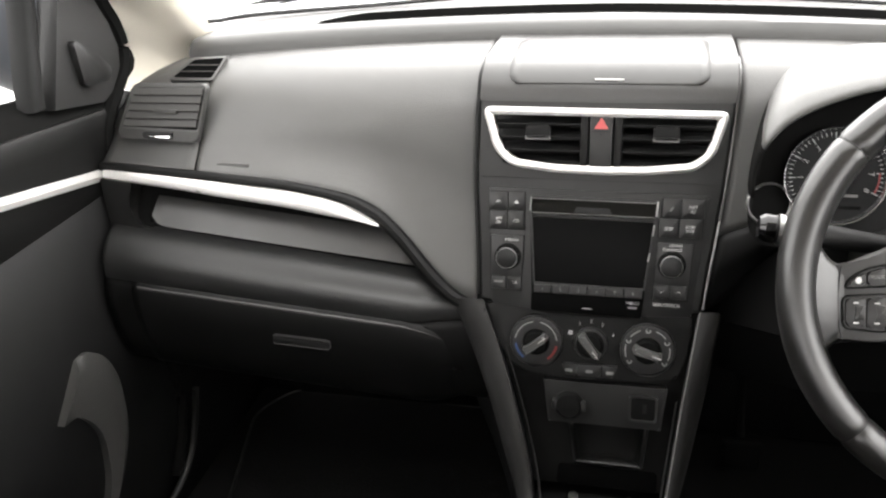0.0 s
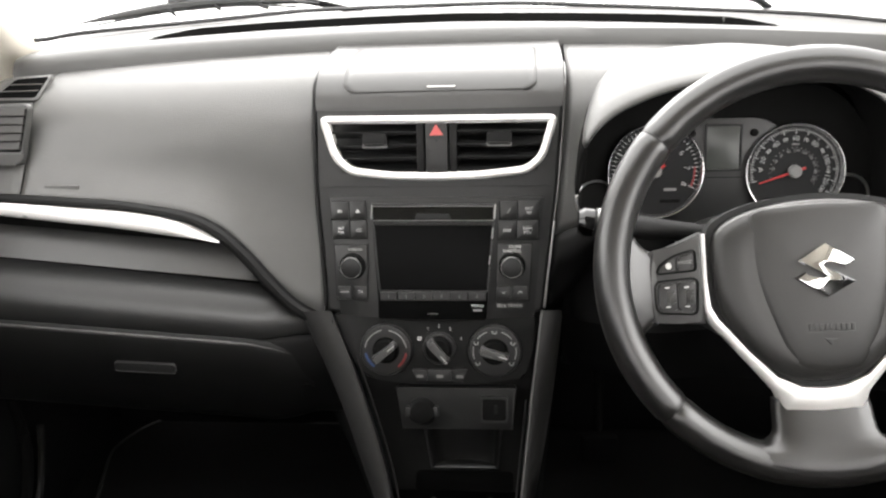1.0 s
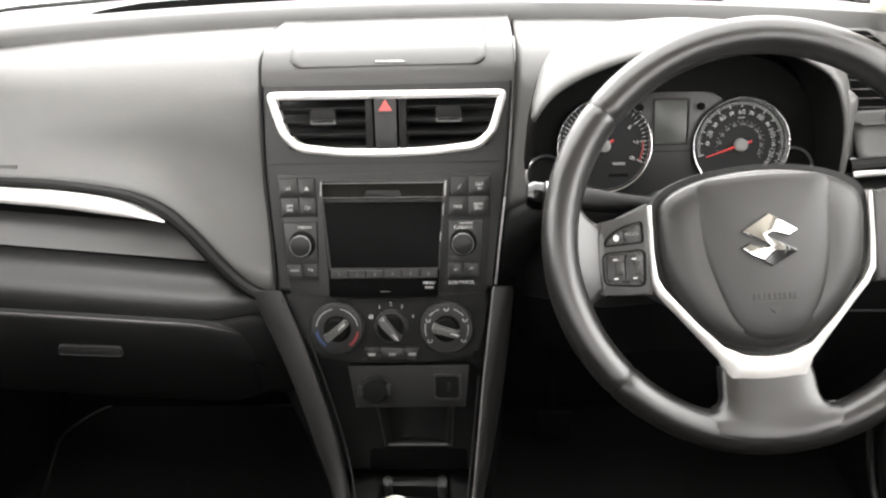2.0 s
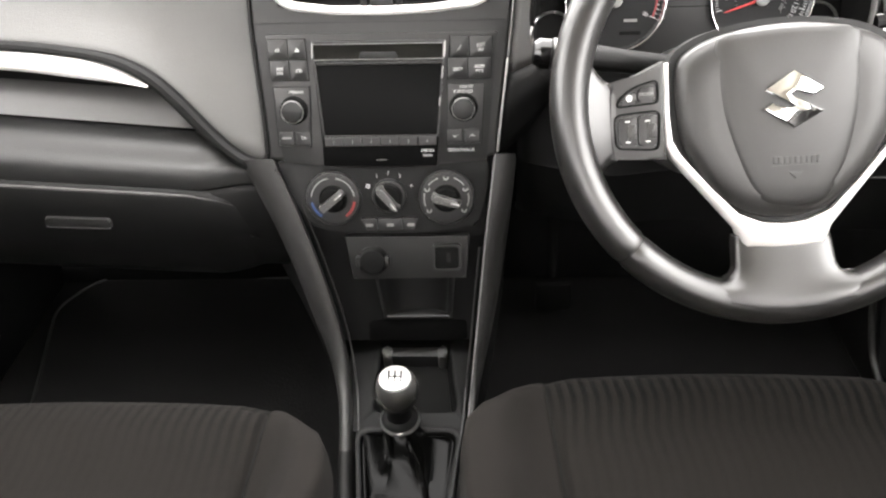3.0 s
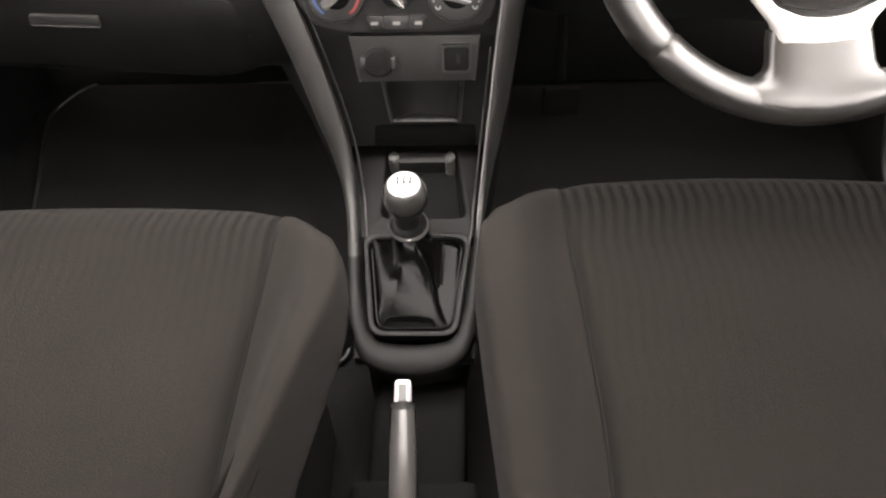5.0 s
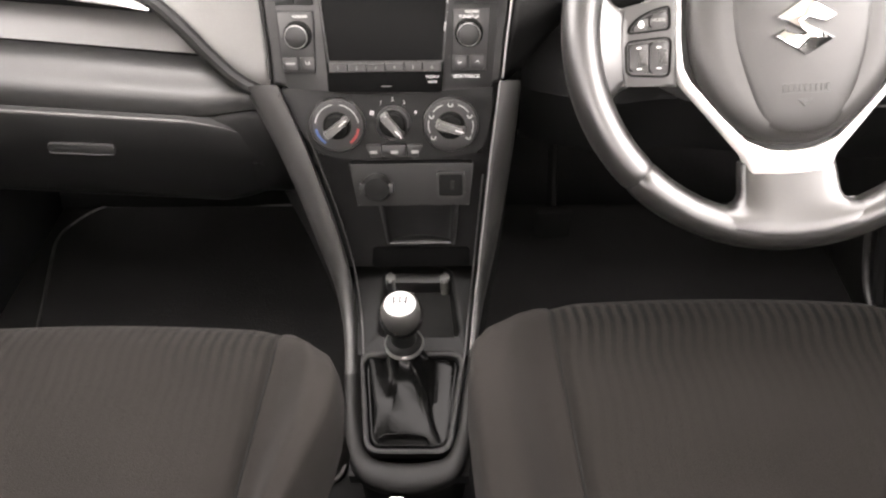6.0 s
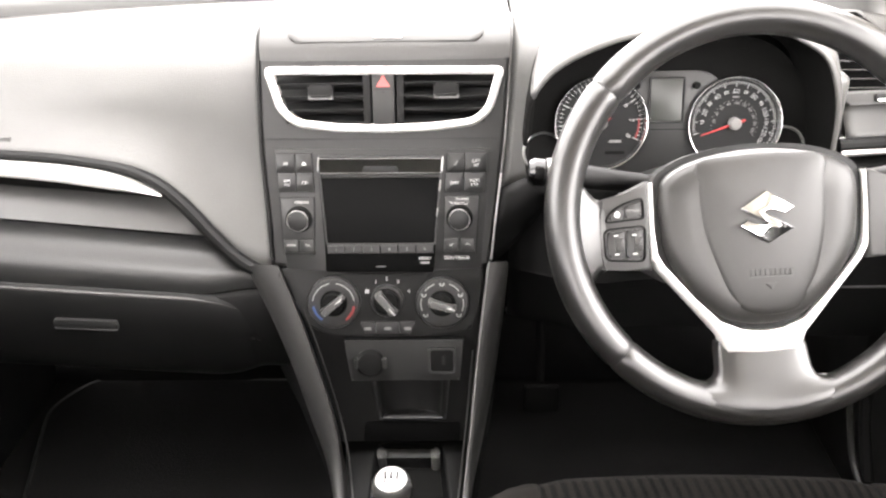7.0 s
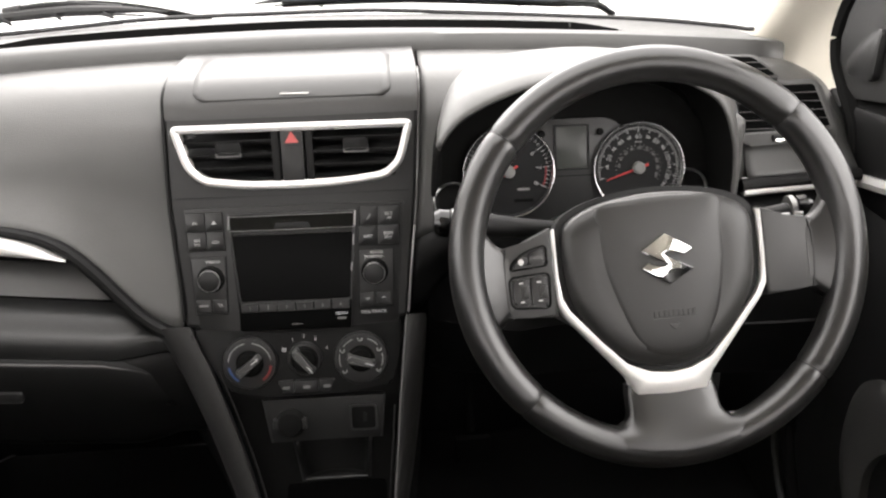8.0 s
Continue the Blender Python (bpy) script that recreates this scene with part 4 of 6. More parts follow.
# ---- driver's side of the dash ----
DEDGE = [(0.12, 0.584), (0.14, 0.591), (0.16, 0.600), (0.18, 0.608), (0.20, 0.613), (0.25, 0.622), (0.40, 0.638), (0.56, 0.642)]
DFOOT = [(0.12, 0.480), (0.14, 0.487), (0.16, 0.500), (0.18, 0.535), (0.20, 0.565), (0.25, 0.600), (0.40, 0.630)]


def driver_pad():
    n = 40
    rows = []
    for i in range(n + 1):
        f = i / n
        x = 0.14 + 0.42 * f
        rows.append([(0.56 - (0.56 - stack_edges((z - 0.46) / 0.9645)[1] - 0.004) * (1 - f), y, z) for _, y, z in pad_profile(x, smooth_interp(DEDGE, x), 0.016)])
    return loft(rows)


def pad_underside():
    """The foot of the driver's pad, turning under; split off and coloured dark for its shade."""
    rows = []
    for i in range(25):
        f = i / 24
        x = 0.14 + 0.24 * f
        top, foot = smooth_interp(DEDGE, x) + 0.004, smooth_interp(DFOOT, x)
        row = []
        for k in range(7):
            g = k / 6
            z = top + (foot - top) * g
            row.append((0.38 - (0.38 - stack_edges((z - 0.46) / 0.9645)[1] - 0.004) * (1 - f), edge_y(z) + 0.0165 - 0.006 * math.sin(math.pi * min(1, g * 1.4)) + 0.012 * g * g, z))
        rows.append(row)
    return loft(rows)


part("pad_underside", pad_underside(), DARK, dash, "foot of the driver's pad, darkened for shade", solid=0.003)
part("driver_pad", driver_pad(), PAD, dash, "grey pad behind the steering wheel", solid=0.004)

HOOD = [
    (0.795, [(0.157, 0.690), (0.158, 0.712), (0.161, 0.736), (0.173, 0.759), (0.194, 0.779), (0.229, 0.797), (0.270, 0.8095), (0.340, 0.820), (0.411, 0.813), (0.448, 0.799), (0.473, 0.779), (0.489, 0.740), (0.494, 0.700), (0.494, 0.650)]),
    (0.800, [(0.155, 0.690), (0.156, 0.714), (0.159, 0.739), (0.171, 0.763), (0.192, 0.784), (0.228, 0.802), (0.270, 0.8145), (0.340, 0.824), (0.412, 0.817), (0.451, 0.803), (0.478, 0.782), (0.494, 0.741), (0.499, 0.700), (0.499, 0.650)]),
    (0.830, [(0.156, 0.690), (0.158, 0.717), (0.162, 0.748), (0.174, 0.777), (0.195, 0.797), (0.230, 0.811), (0.272, 0.8215), (0.340, 0.829), (0.415, 0.820), (0.458, 0.806), (0.488, 0.784), (0.506, 0.742), (0.510, 0.700), (0.510, 0.650)]),
    (0.880, [(0.162, 0.690), (0.165, 0.722), (0.171, 0.760), (0.184, 0.793), (0.202, 0.809), (0.238, 0.8175), (0.280, 0.8235), (0.345, 0.827), (0.422, 0.818), (0.470, 0.804), (0.504, 0.782), (0.524, 0.742), (0.528, 0.700), (0.528, 0.650)]),
    (0.940, [(0.172, 0.690), (0.178, 0.726), (0.187, 0.765), (0.200, 0.792), (0.220, 0.806), (0.254, 0.8125), (0.292, 0.8165), (0.350, 0.818), (0.430, 0.809), (0.485, 0.796), (0.522, 0.775), (0.545, 0.740), (0.549, 0.700), (0.549, 0.650)]),
    (1.000, [(0.190, 0.690), (0.198, 0.726), (0.210, 0.762), (0.226, 0.784), (0.248, 0.7955), (0.278, 0.8015), (0.310, 0.8045), (0.360, 0.805), (0.440, 0.796), (0.497, 0.785), (0.536, 0.767), (0.560, 0.738), (0.562, 0.700), (0.562, 0.650)]),
    (1.070, [(0.215, 0.690), (0.224, 0.720), (0.238, 0.750), (0.254, 0.772), (0.275, 0.7835), (0.302, 0.788), (0.332, 0.7885), (0.375, 0.786), (0.450, 0.779), (0.507, 0.769), (0.546, 0.754), (0.566, 0.730), (0.568, 0.700), (0.568, 0.650)]),
]
cluster = thing("instrument_cluster", "black instrument cluster with two chrome-rimmed round dials", "instrument cluster", (0.322, 0.85, 0.70))


def hood_rows():
    return [[(p.x, y, p.y) for p in spline([(a, b, 0) for a, b in pts], 3)] for y, pts in HOOD]


part("instrument_hood", loft([r[7:] for r in hood_rows()]), PAD, dash, "smooth grey instrument hood", solid=0.003)
# lower flank of the hood, painted black in place of a shaded opening
part("hood_flank_black", loft([r[:8] for r in hood_rows()]), LINING, dash, "hood flank, coloured black to stand for the dark opening", solid=0.003)


def hood_inside():
    front = [Vector(p) for p in hood_rows()[0]]
    c = Vector((0.325, 0, 0.70))
    rows = [front]
    for y, k in ((0.802, 0.985), (0.83, 0.95), (0.875, 0.90)):
        rows.append([Vector((c.x + (p.x - c.x) * k, y, c.z + (p.z - c.z) * (k - 0.02))) for p in front])
    return loft(rows)


part("hood_lining", hood_inside(), LINING, cluster, "matt black hood lining")
part("side_wall", block(0.494, 0.524, 0.845, 0.93, 0.55, 0.750, 0.010, 3), PAD, dash, "grey panel between dials and side vent")
part("cluster_face", prism(rounded([(-0.160, -0.085), (0.172, -0.085), (0.170, 0.02), (0.12, 0.085), (0.0, 0.105), (-0.10, 0.09), (-0.152, 0.04)], 0.03, 6), GAUGES, -0.03, 0.0), LINING, cluster)
part("cluster_bezel", prism(rounded([(-0.075, -0.070), (0.077, -0.070), (0.072, 0.030), (0.046, 0.054), (-0.048, 0.054), (-0.072, 0.030)], 0.012), GAUGES, -0.001, 0.0020, 0.001), BUTTON, cluster)


def gauge(cu, cv, r, name, label):
    m = GAUGES @ pose(cu, cv, 0)
    g = part(name, lathe([(r, -0.01), (r, 0.004), (r - 0.006, 0.0035), (0, 0.0035)], m, 56, False), DIAL, cluster, label)
    rows = [(r + 0.001, 0.0), (r + 0.0012, 0.0075), (r + 0.0006, 0.0092), (r - 0.0004, 0.0090), (r - 0.0014, 0.0072), (r - 0.0030, 0.0040)]
    part("chrome_rim", lathe(rows, m, 64, False), RIMCHROME, g, "bright metal dial rim")
    return g, m


def ticks(g, m, r0, r1, a0, a1, n, w, mat):
    for i in range(n):
        a = radians(a0 + (a1 - a0) * i / (n - 1))
        t = m @ pose(0, 0, 0, 0, 0, math.degrees(a))
        part("tick", prism([(r0, -w), (r1, -w), (r1, w), (r0, w)], t, 0.0034, 0.0040), mat, g)


g1, m1 = gauge(-0.0750, -0.0035, 0.0525, "rev_counter", "round rev counter with white numerals and a red needle")
ticks(g1, m1, 0.0405, 0.0478, 213.5, -24.5, 9, 0.0006, NUMERAL)
ticks(g1, m1, 0.0442, 0.0478, 213.5, -24.5, 41, 0.0003, PRINT)
for i in range(9):
    a = radians(213.5 - 29.75 * i)
    lettering("numeral", str(i), m1 @ pose(0.0350 * math.cos(a), 0.0350 * math.sin(a), 0.0036, 0, 0, math.degrees(a) - 90), 0.0088, NUMERAL, g1)
part("print_bar", prism(box2(0.010, 0.024, -0.0225, -0.0195), m1, 0.0034, 0.0038), GREYPRINT, g1)
part("print_bar", prism(box2(0.006, 0.028, -0.0360, -0.0325), m1, 0.0034, 0.0038), LINING, g1)
bmr = bmesh.new()
add_prism(bmr, [Vector((0.0446 * math.cos(radians(a)), 0.0446 * math.sin(radians(a)))) for a in range(-24, 7, 5)] + [Vector((0.0428 * math.cos(radians(a)), 0.0428 * math.sin(radians(a)))) for a in range(6, -25, -5)], m1, 0.0034, 0.0041)
part("red_zone", bmr, DIM_RED, g1)
g2, m2 = gauge(0.0770, -0.0055, 0.0525, "speedometer", "round speedometer with white numerals and a red needle")
ticks(g2, m2, 0.0415, 0.0478, 195, -32.5, 14, 0.0005, NUMERAL)
ticks(g2, m2, 0.0445, 0.0478, 195, -32.5, 66, 0.00028, PRINT)
for i in range(1, 14):
    a = radians(195 - 17.5 * i)
    lettering("numeral", str(i * 10), m2 @ pose(0.0362 * math.cos(a), 0.0362 * math.sin(a), 0.0036, 0, 0, math.degrees(a) - 90), 0.0080 if i % 2 == 0 else 0.0056, NUMERAL if i % 2 == 0 else PRINT, g2)
for i in range(1, 11):
    a = radians(195 - 21.7 * i)
    lettering("numeral", str(i * 20), m2 @ pose(0.0228 * math.cos(a), 0.0228 * math.sin(a), 0.0036, 0, 0, math.degrees(a) - 90), 0.0046, GREYPRINT, g2)
part("print_bar", prism(box2(-0.004, 0.004, 0.0292, 0.0308), m2, 0.0034, 0.0038), GREYPRINT, g2)
ticks(g2, m2, 0.0255, 0.0270, 195, -32.5, 22, 0.0003, GREYPRINT)
part("print_bar", prism(box2(-0.030, -0.018, -0.0330, -0.0295), m2, 0.0034, 0.0038), LINING, g2)
for g, m, a in ((g1, m1, 213), (g2, m2, 199)):
    t = m @ pose(0, 0, 0, 0, 0, a)
    part("needle", prism([(-0.012, -0.0014), (0.040, -0.0005), (0.040, 0.0005), (-0.012, 0.0014)], t, 0.0065, 0.0080), RED, g)
    part("needle_hub", lathe([(0.0072, 0.0036), (0.0070, 0.0095), (0.0052, 0.0108), (0, 0.0110)], m, 24, False), GREYPRINT, g)
lcd = part("trip_display", prism(box2(-0.0195, 0.0170, -0.0025, 0.0460, 0.002), GAUGES, 0.003, 0.0048, 0.0006), LCD, cluster, "grey rectangular trip display")
part("display_rim", ring(box2(-0.0215, 0.0190, -0.0045, 0.0480, 0.002), box2(-0.0195, 0.0170, -0.0025, 0.0460, 0.002), GAUGES, 0.003, 0.0062), BLACK, lcd)
for u in (-0.036, 0.032):
    part("reset_button", lathe([(0.0042, 0.0), (0.0040, 0.0065), (0.0030, 0.0072), (0, 0.0072)], GAUGES @ pose(u, 0.038, 0), 16, False), LINING, cluster)
part("panel_joint", prism(box2(-0.030, 0.028, -0.0120, -0.0112), GAUGES, 0.001, 0.0024), LINING, cluster)
for u, v, r in ((-0.1400, -0.0370, 0.0235), (0.1360, -0.0330, 0.0235)):
    m3 = GAUGES @ pose(u, v, -0.004)
    sg = part("small_dial", lathe([(r, -0.01), (r, 0.003), (0, 0.003)], m3, 36, False), DIAL, cluster, "small round dial in a thin metal rim")
    part("chrome_rim", lathe([(r + 0.0006, 0.0), (r + 0.0006, 0.006), (r - 0.0008, 0.0072), (r - 0.0020, 0.0060), (r - 0.0024, 0.003)], m3, 40, False), DULL, sg)
    part("dial_mark", prism(box2(-0.012, 0.002, -0.006, -0.004), m3, 0.003, 0.0036), RED if u < 0 else WHITE, sg)

part("trim_strip", strip(-0.690, -0.548, -1, False), SILVER, dash, "satin silver trim strip")
part("edge_bead", tube([(x, edge_y(0.65) - 0.002, smooth_interp(EDGE, -x) - 0.006) for x in (0.545, 0.58, 0.62, 0.66, 0.695)], 0.0085, 10), DARK, dash)


def knee_panel():
    rows = []
    for i in range(31):
        x = 0.150 + 0.545 * i / 30
        hollow = 0.03 * math.exp(-((x - 0.36) / 0.12) ** 2) + 0.06 * max(0.0, 1 - (x - 0.15) / 0.12)
        rows.append([(x, 0.975, 0.66), (x, 0.915 + hollow, 0.63), (x, 0.890 + hollow, 0.60), (x, 0.880 + hollow, 0.53), (x, 0.878 + hollow, 0.458), (x, 0.876 + hollow, 0.455), (x, 0.885 + hollow, 0.40), (x, 0.90 + hollow, 0.365), (x, 0.99, 0.355)])
    return loft(rows)


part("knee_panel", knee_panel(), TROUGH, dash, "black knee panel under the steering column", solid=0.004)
part("panel_joint", tube([(0.50, 0.8755, 0.4585), (0.60, 0.874, 0.459), (0.69, 0.874, 0.460)], 0.0016, 6), FACIA, dash)

# steering column and stalks
column = thing("steering_column", "black plastic steering column shroud with two stalks", "steering column", (0.355, 0.72, 0.64))
cm = plane_frame((0.355, 0.600, 0.700), 25.0)


def shroud():
    rows = []
    for h, a, b in ((-0.045, 0.055, 0.050), (-0.07, 0.070, 0.060), (-0.12, 0.078, 0.062), (-0.20, 0.078, 0.060), (-0.30, 0.075, 0.055)):
        rows.append([cm @ Vector((p.x, p.y - 0.012, h)) for p in rounded([(-a, -b), (a, -b), (a, b), (-a, b)], 0.03, 4)])
    return loft(rows, closed=True, caps=True)


part("shroud", shroud(), SPOKE, column)


def stalk(s, tipx, z0):
    path = [(0.355 + s * 0.06, 0.685, z0 - 0.012), (0.355 + s * 0.11, 0.683, z0 - 0.006), (0.355 + s * 0.15, 0.681, z0), (tipx, 0.68, z0 + 0.006)]
    st = part("stalk", tube(spline(path, 6), [0.008 + 0.0055 * (i / 18) for i in range(19)], 14), BLACK, column, "black control stalk")
    d = s
    part("stalk_collar", tube([(tipx - d * 0.016, 0.68, z0 + 0.0045), (tipx - d * 0.011, 0.68, z0 + 0.005)], 0.0142, 18), DULL, st)
    part("stalk_tip", tube([(tipx - d * 0.008, 0.68, z0 + 0.005), (tipx + d * 0.001, 0.68, z0 + 0.006), (tipx + d * 0.006, 0.68, z0 + 0.0065)], [0.0140, 0.0140, 0.0105], 18), PIANO, st)
    return st


stalk(-1, 0.158, 0.703)
sr = stalk(1, 0.520, 0.700)
for k in range(3):
    part("print_bar", block(0.478 + 0.013 * k, 0.487 + 0.013 * k, 0.6655, 0.6672, 0.701 + 0.001 * k, 0.706 + 0.001 * k), WHITE, sr)

# ---- steering wheel ----
wheel = thing("steering_wheel", "three-spoke steering wheel in black leather with silver trim", "steering wheel", (0.355, 0.600, 0.700))
RIM, TR, DISH = 0.1767, 0.0163, -0.0105


def rim_section(a, k=1.0):
    """One ring of the rim: an oval, fuller at the grips."""
    pts = []
    c, s = math.cos(a), math.sin(a)
    for j in range(24):
        q = 2 * math.pi * j / 24
        rr, hh = TR * k * math.cos(q), DISH + 0.0178 * k * math.sin(q)
        pts.append(WHEEL @ Vector(((RIM + rr) * c, (RIM + rr) * s, hh)))
    return pts


def rim_arc(a0, a1, n):
    rows = []
    for i in range(n + 1):
        f = i / n
        a = radians(a0 + (a1 - a0) * f)
        e = min(f, 1 - f) * n
        k = 0.945 if e < 0.5 else 1.0
        k *= 1 + 0.025 * max(0.0, math.cos(a) ** 2 - 0.3)
        rows.append(rim_section(a, k))
    return loft(rows, closed=True, caps=True)


MARKS = [(42.0, 138.0), (138.0, 222.5), (222.5, 317.5), (317.5, 402.0)]
for a0, a1 in MARKS:
    part("rim_cover", rim_arc(a0 + 0.25, a1 - 0.25, 64), LEATHER, wheel, "stitched black leather rim section")
for a in (42.0, 138.0, 222.5, 317.5):
    part("rim_seam", loft([rim_section(radians(a - 0.35), 0.93), rim_section(radians(a + 0.35), 0.93)], closed=True, caps=True), RUBBER, wheel)


def hub_outline(k=1.0):
    p = [(-0.0885, 0.028), (-0.076, 0.044), (-0.045, 0.055), (0.0, 0.0595), (0.045, 0.055), (0.076, 0.044), (0.0885, 0.028), (0.0885, -0.005), (0.0835, -0.035), (0.0635, -0.069), (0.040, -0.0905), (0.022, -0.0985), (0.0, -0.101), (-0.022, -0.0985), (-0.040, -0.0905), (-0.0635, -0.069), (-0.0835, -0.035), (-0.0885, -0.005)]
    return [Vector((u * k, v * k - 0.02 * (1 - k))) for u, v in smooth_loop(p, 3)]


def hub():
    rows = []
    for k, h in ((1.0, -0.045), (1.0, -0.020), (0.992, -0.012), (0.965, -0.006), (0.90, -0.0025), (0.78, 0.0), (0.70, -0.0008)):
        rows.append([WHEEL @ Vector((p.x, p.y, h)) for p in hub_outline(k)])
    return loft(rows, closed=True, caps=True)


part("hub_backing", prism(hub_outline(1.06), WHEEL, -0.034, -0.016), BLACK, wheel)
part("airbag_cover", hub(), HUBSKIN, wheel, "grained black airbag cover", angle=60)


def shield():
    p = [(-0.056, 0.050), (-0.025, 0.0545), (0.0, 0.0555), (0.025, 0.0545), (0.056, 0.050), (0.0575, 0.022), (0.0555, -0.018), (0.0470, -0.055), (0.0340, -0.0815), (0.0225, -0.0890), (0.002, -0.0915), (-0.0184, -0.0873), (-0.0300, -0.0760), (-0.0445, -0.040), (-0.0535, -0.008), (-0.0565, 0.024)]
    o = smooth_loop(p, 3)
    rows = []
    for k, h in ((1.0, -0.006), (0.995, -0.0022), (0.97, -0.0006), (0.90, 0.0008), (0.75, 0.0020), (0.5, 0.0030), (0.1, 0.0036)):
        rows.append([WHEEL @ Vector((q.x * k, (q.y + 0.015) * k - 0.015, h)) for q in o])
    return loft(rows, closed=True, caps=True)


part("centre_shield", shield(), HUBSKIN, wheel, "raised shield on the airbag cover", angle=60)
# raised print on the shield: unreadable, a row of short bars over a small wedge
for k in range(9):
    u = -0.0142 + 0.0044 * k
    part("pressed_print", prism(box2(u, u + 0.0030, -0.0540 - 0.0001 * k, -0.0484 - 0.0001 * k, 0.0006), WHEEL, 0.000, 0.0037, 0.0004, 1), HUBSKIN, wheel)
part("pressed_print", prism(box2(-0.0150, 0.0246, -0.0566, -0.0558), WHEEL, 0.000, 0.0034), HUBSKIN, wheel)
part("pressed_print", prism([(-0.0016, -0.0612), (0.0096, -0.0618), (0.0042, -0.0672)], WHEEL, 0.000, 0.0034, 0.0004, 1), HUBSKIN, wheel)


def trim_half(s):
    outer = [(-0.0985, 0.0330), (-0.0988, -0.0080), (-0.0980, -0.0350), (-0.0915, -0.0470), (-0.0640, -0.0800), (-0.0395, -0.1100), (-0.0335, -0.1265), (0.0, -0.1300)]
    inner = [(-0.0942, 0.0345), (-0.0944, -0.0070), (-0.0925, -0.0305), (-0.0865, -0.0420), (-0.0600, -0.0735), (-0.0385, -0.0960), (-0.0180, -0.1050), (0.0, -0.1068)]
    rows = []
    for (a, b), (c, d) in zip(outer, inner):
        rows.append([WHEEL @ Vector((s * u, v, h)) for u, v, h in ((a, b, -0.030), (a, b, -0.014), (a + (c - a) * 0.15, b + (d - b) * 0.15, -0.0115), (a + (c - a) * 0.6, b + (d - b) * 0.6, -0.0098), (c, d, -0.0108), (c, d, -0.030))])
    return loft(rows, closed=True, caps=True)


for s in (1, -1):
    part("silver_trim", trim_half(s), SILVER, wheel, "satin silver spoke trim", angle=50)


def lower_spoke():
    """The leather web that runs out of the trim and flares into the rim."""
    rows = []
    for r, w, h, b in ((0.116, 0.0405, -0.0150, 0.0), (0.1255, 0.0420, -0.0115, 0.0), (0.1350, 0.0425, -0.0078, 0.0), (0.1430, 0.0432, -0.0045, 0.1), (0.1500, 0.0460, -0.0015, 0.3), (0.1560, 0.0520, 0.0010, 0.55), (0.1610, 0.0610, 0.0032, 0.8), (0.1660, 0.0720, 0.0055, 0.95), (0.1710, 0.0800, 0.0072, 1.0), (0.1760, 0.0840, 0.0078, 1.0), (0.1810, 0.0840, 0.0062, 1.0)):
        row = []
        for u, dz in ((-1.0, 0.018), (-1.0, 0.009), (-0.985, 0.0050), (-0.95, 0.0022), (-0.88, 0.0008), (-0.6, 0.0), (-0.3, 0.0), (0, 0.0), (0.3, 0.0), (0.6, 0.0), (0.88, 0.0008), (0.95, 0.0022), (0.985, 0.0050), (1.0, 0.009), (1.0, 0.018)):
            x = u * w
            v = -math.sqrt(r * r - x * x) * b - r * (1 - b)
            row.append(WHEEL @ Vector((x, v, h - dz - 0.005 * b * abs(u) ** 5)))
        rows.append(row)
    return loft(rows, closed=True, caps=True)


part("lower_spoke", lower_spoke(), LEATHER, wheel, "leather-covered lower spoke", angle=50)


def side_spoke(s):
    pts = [(-0.097, 0.036), (-0.120, 0.026), (-0.140, 0.018), (-0.162, 0.016), (-0.164, -0.040), (-0.145, -0.042), (-0.120, -0.044), (-0.097, -0.046)]
    q = [(s * -u, v) for u, v in pts]
    return prism(q if s < 0 else q[::-1], WHEEL, -0.034, -0.0105, 0.004, 3)


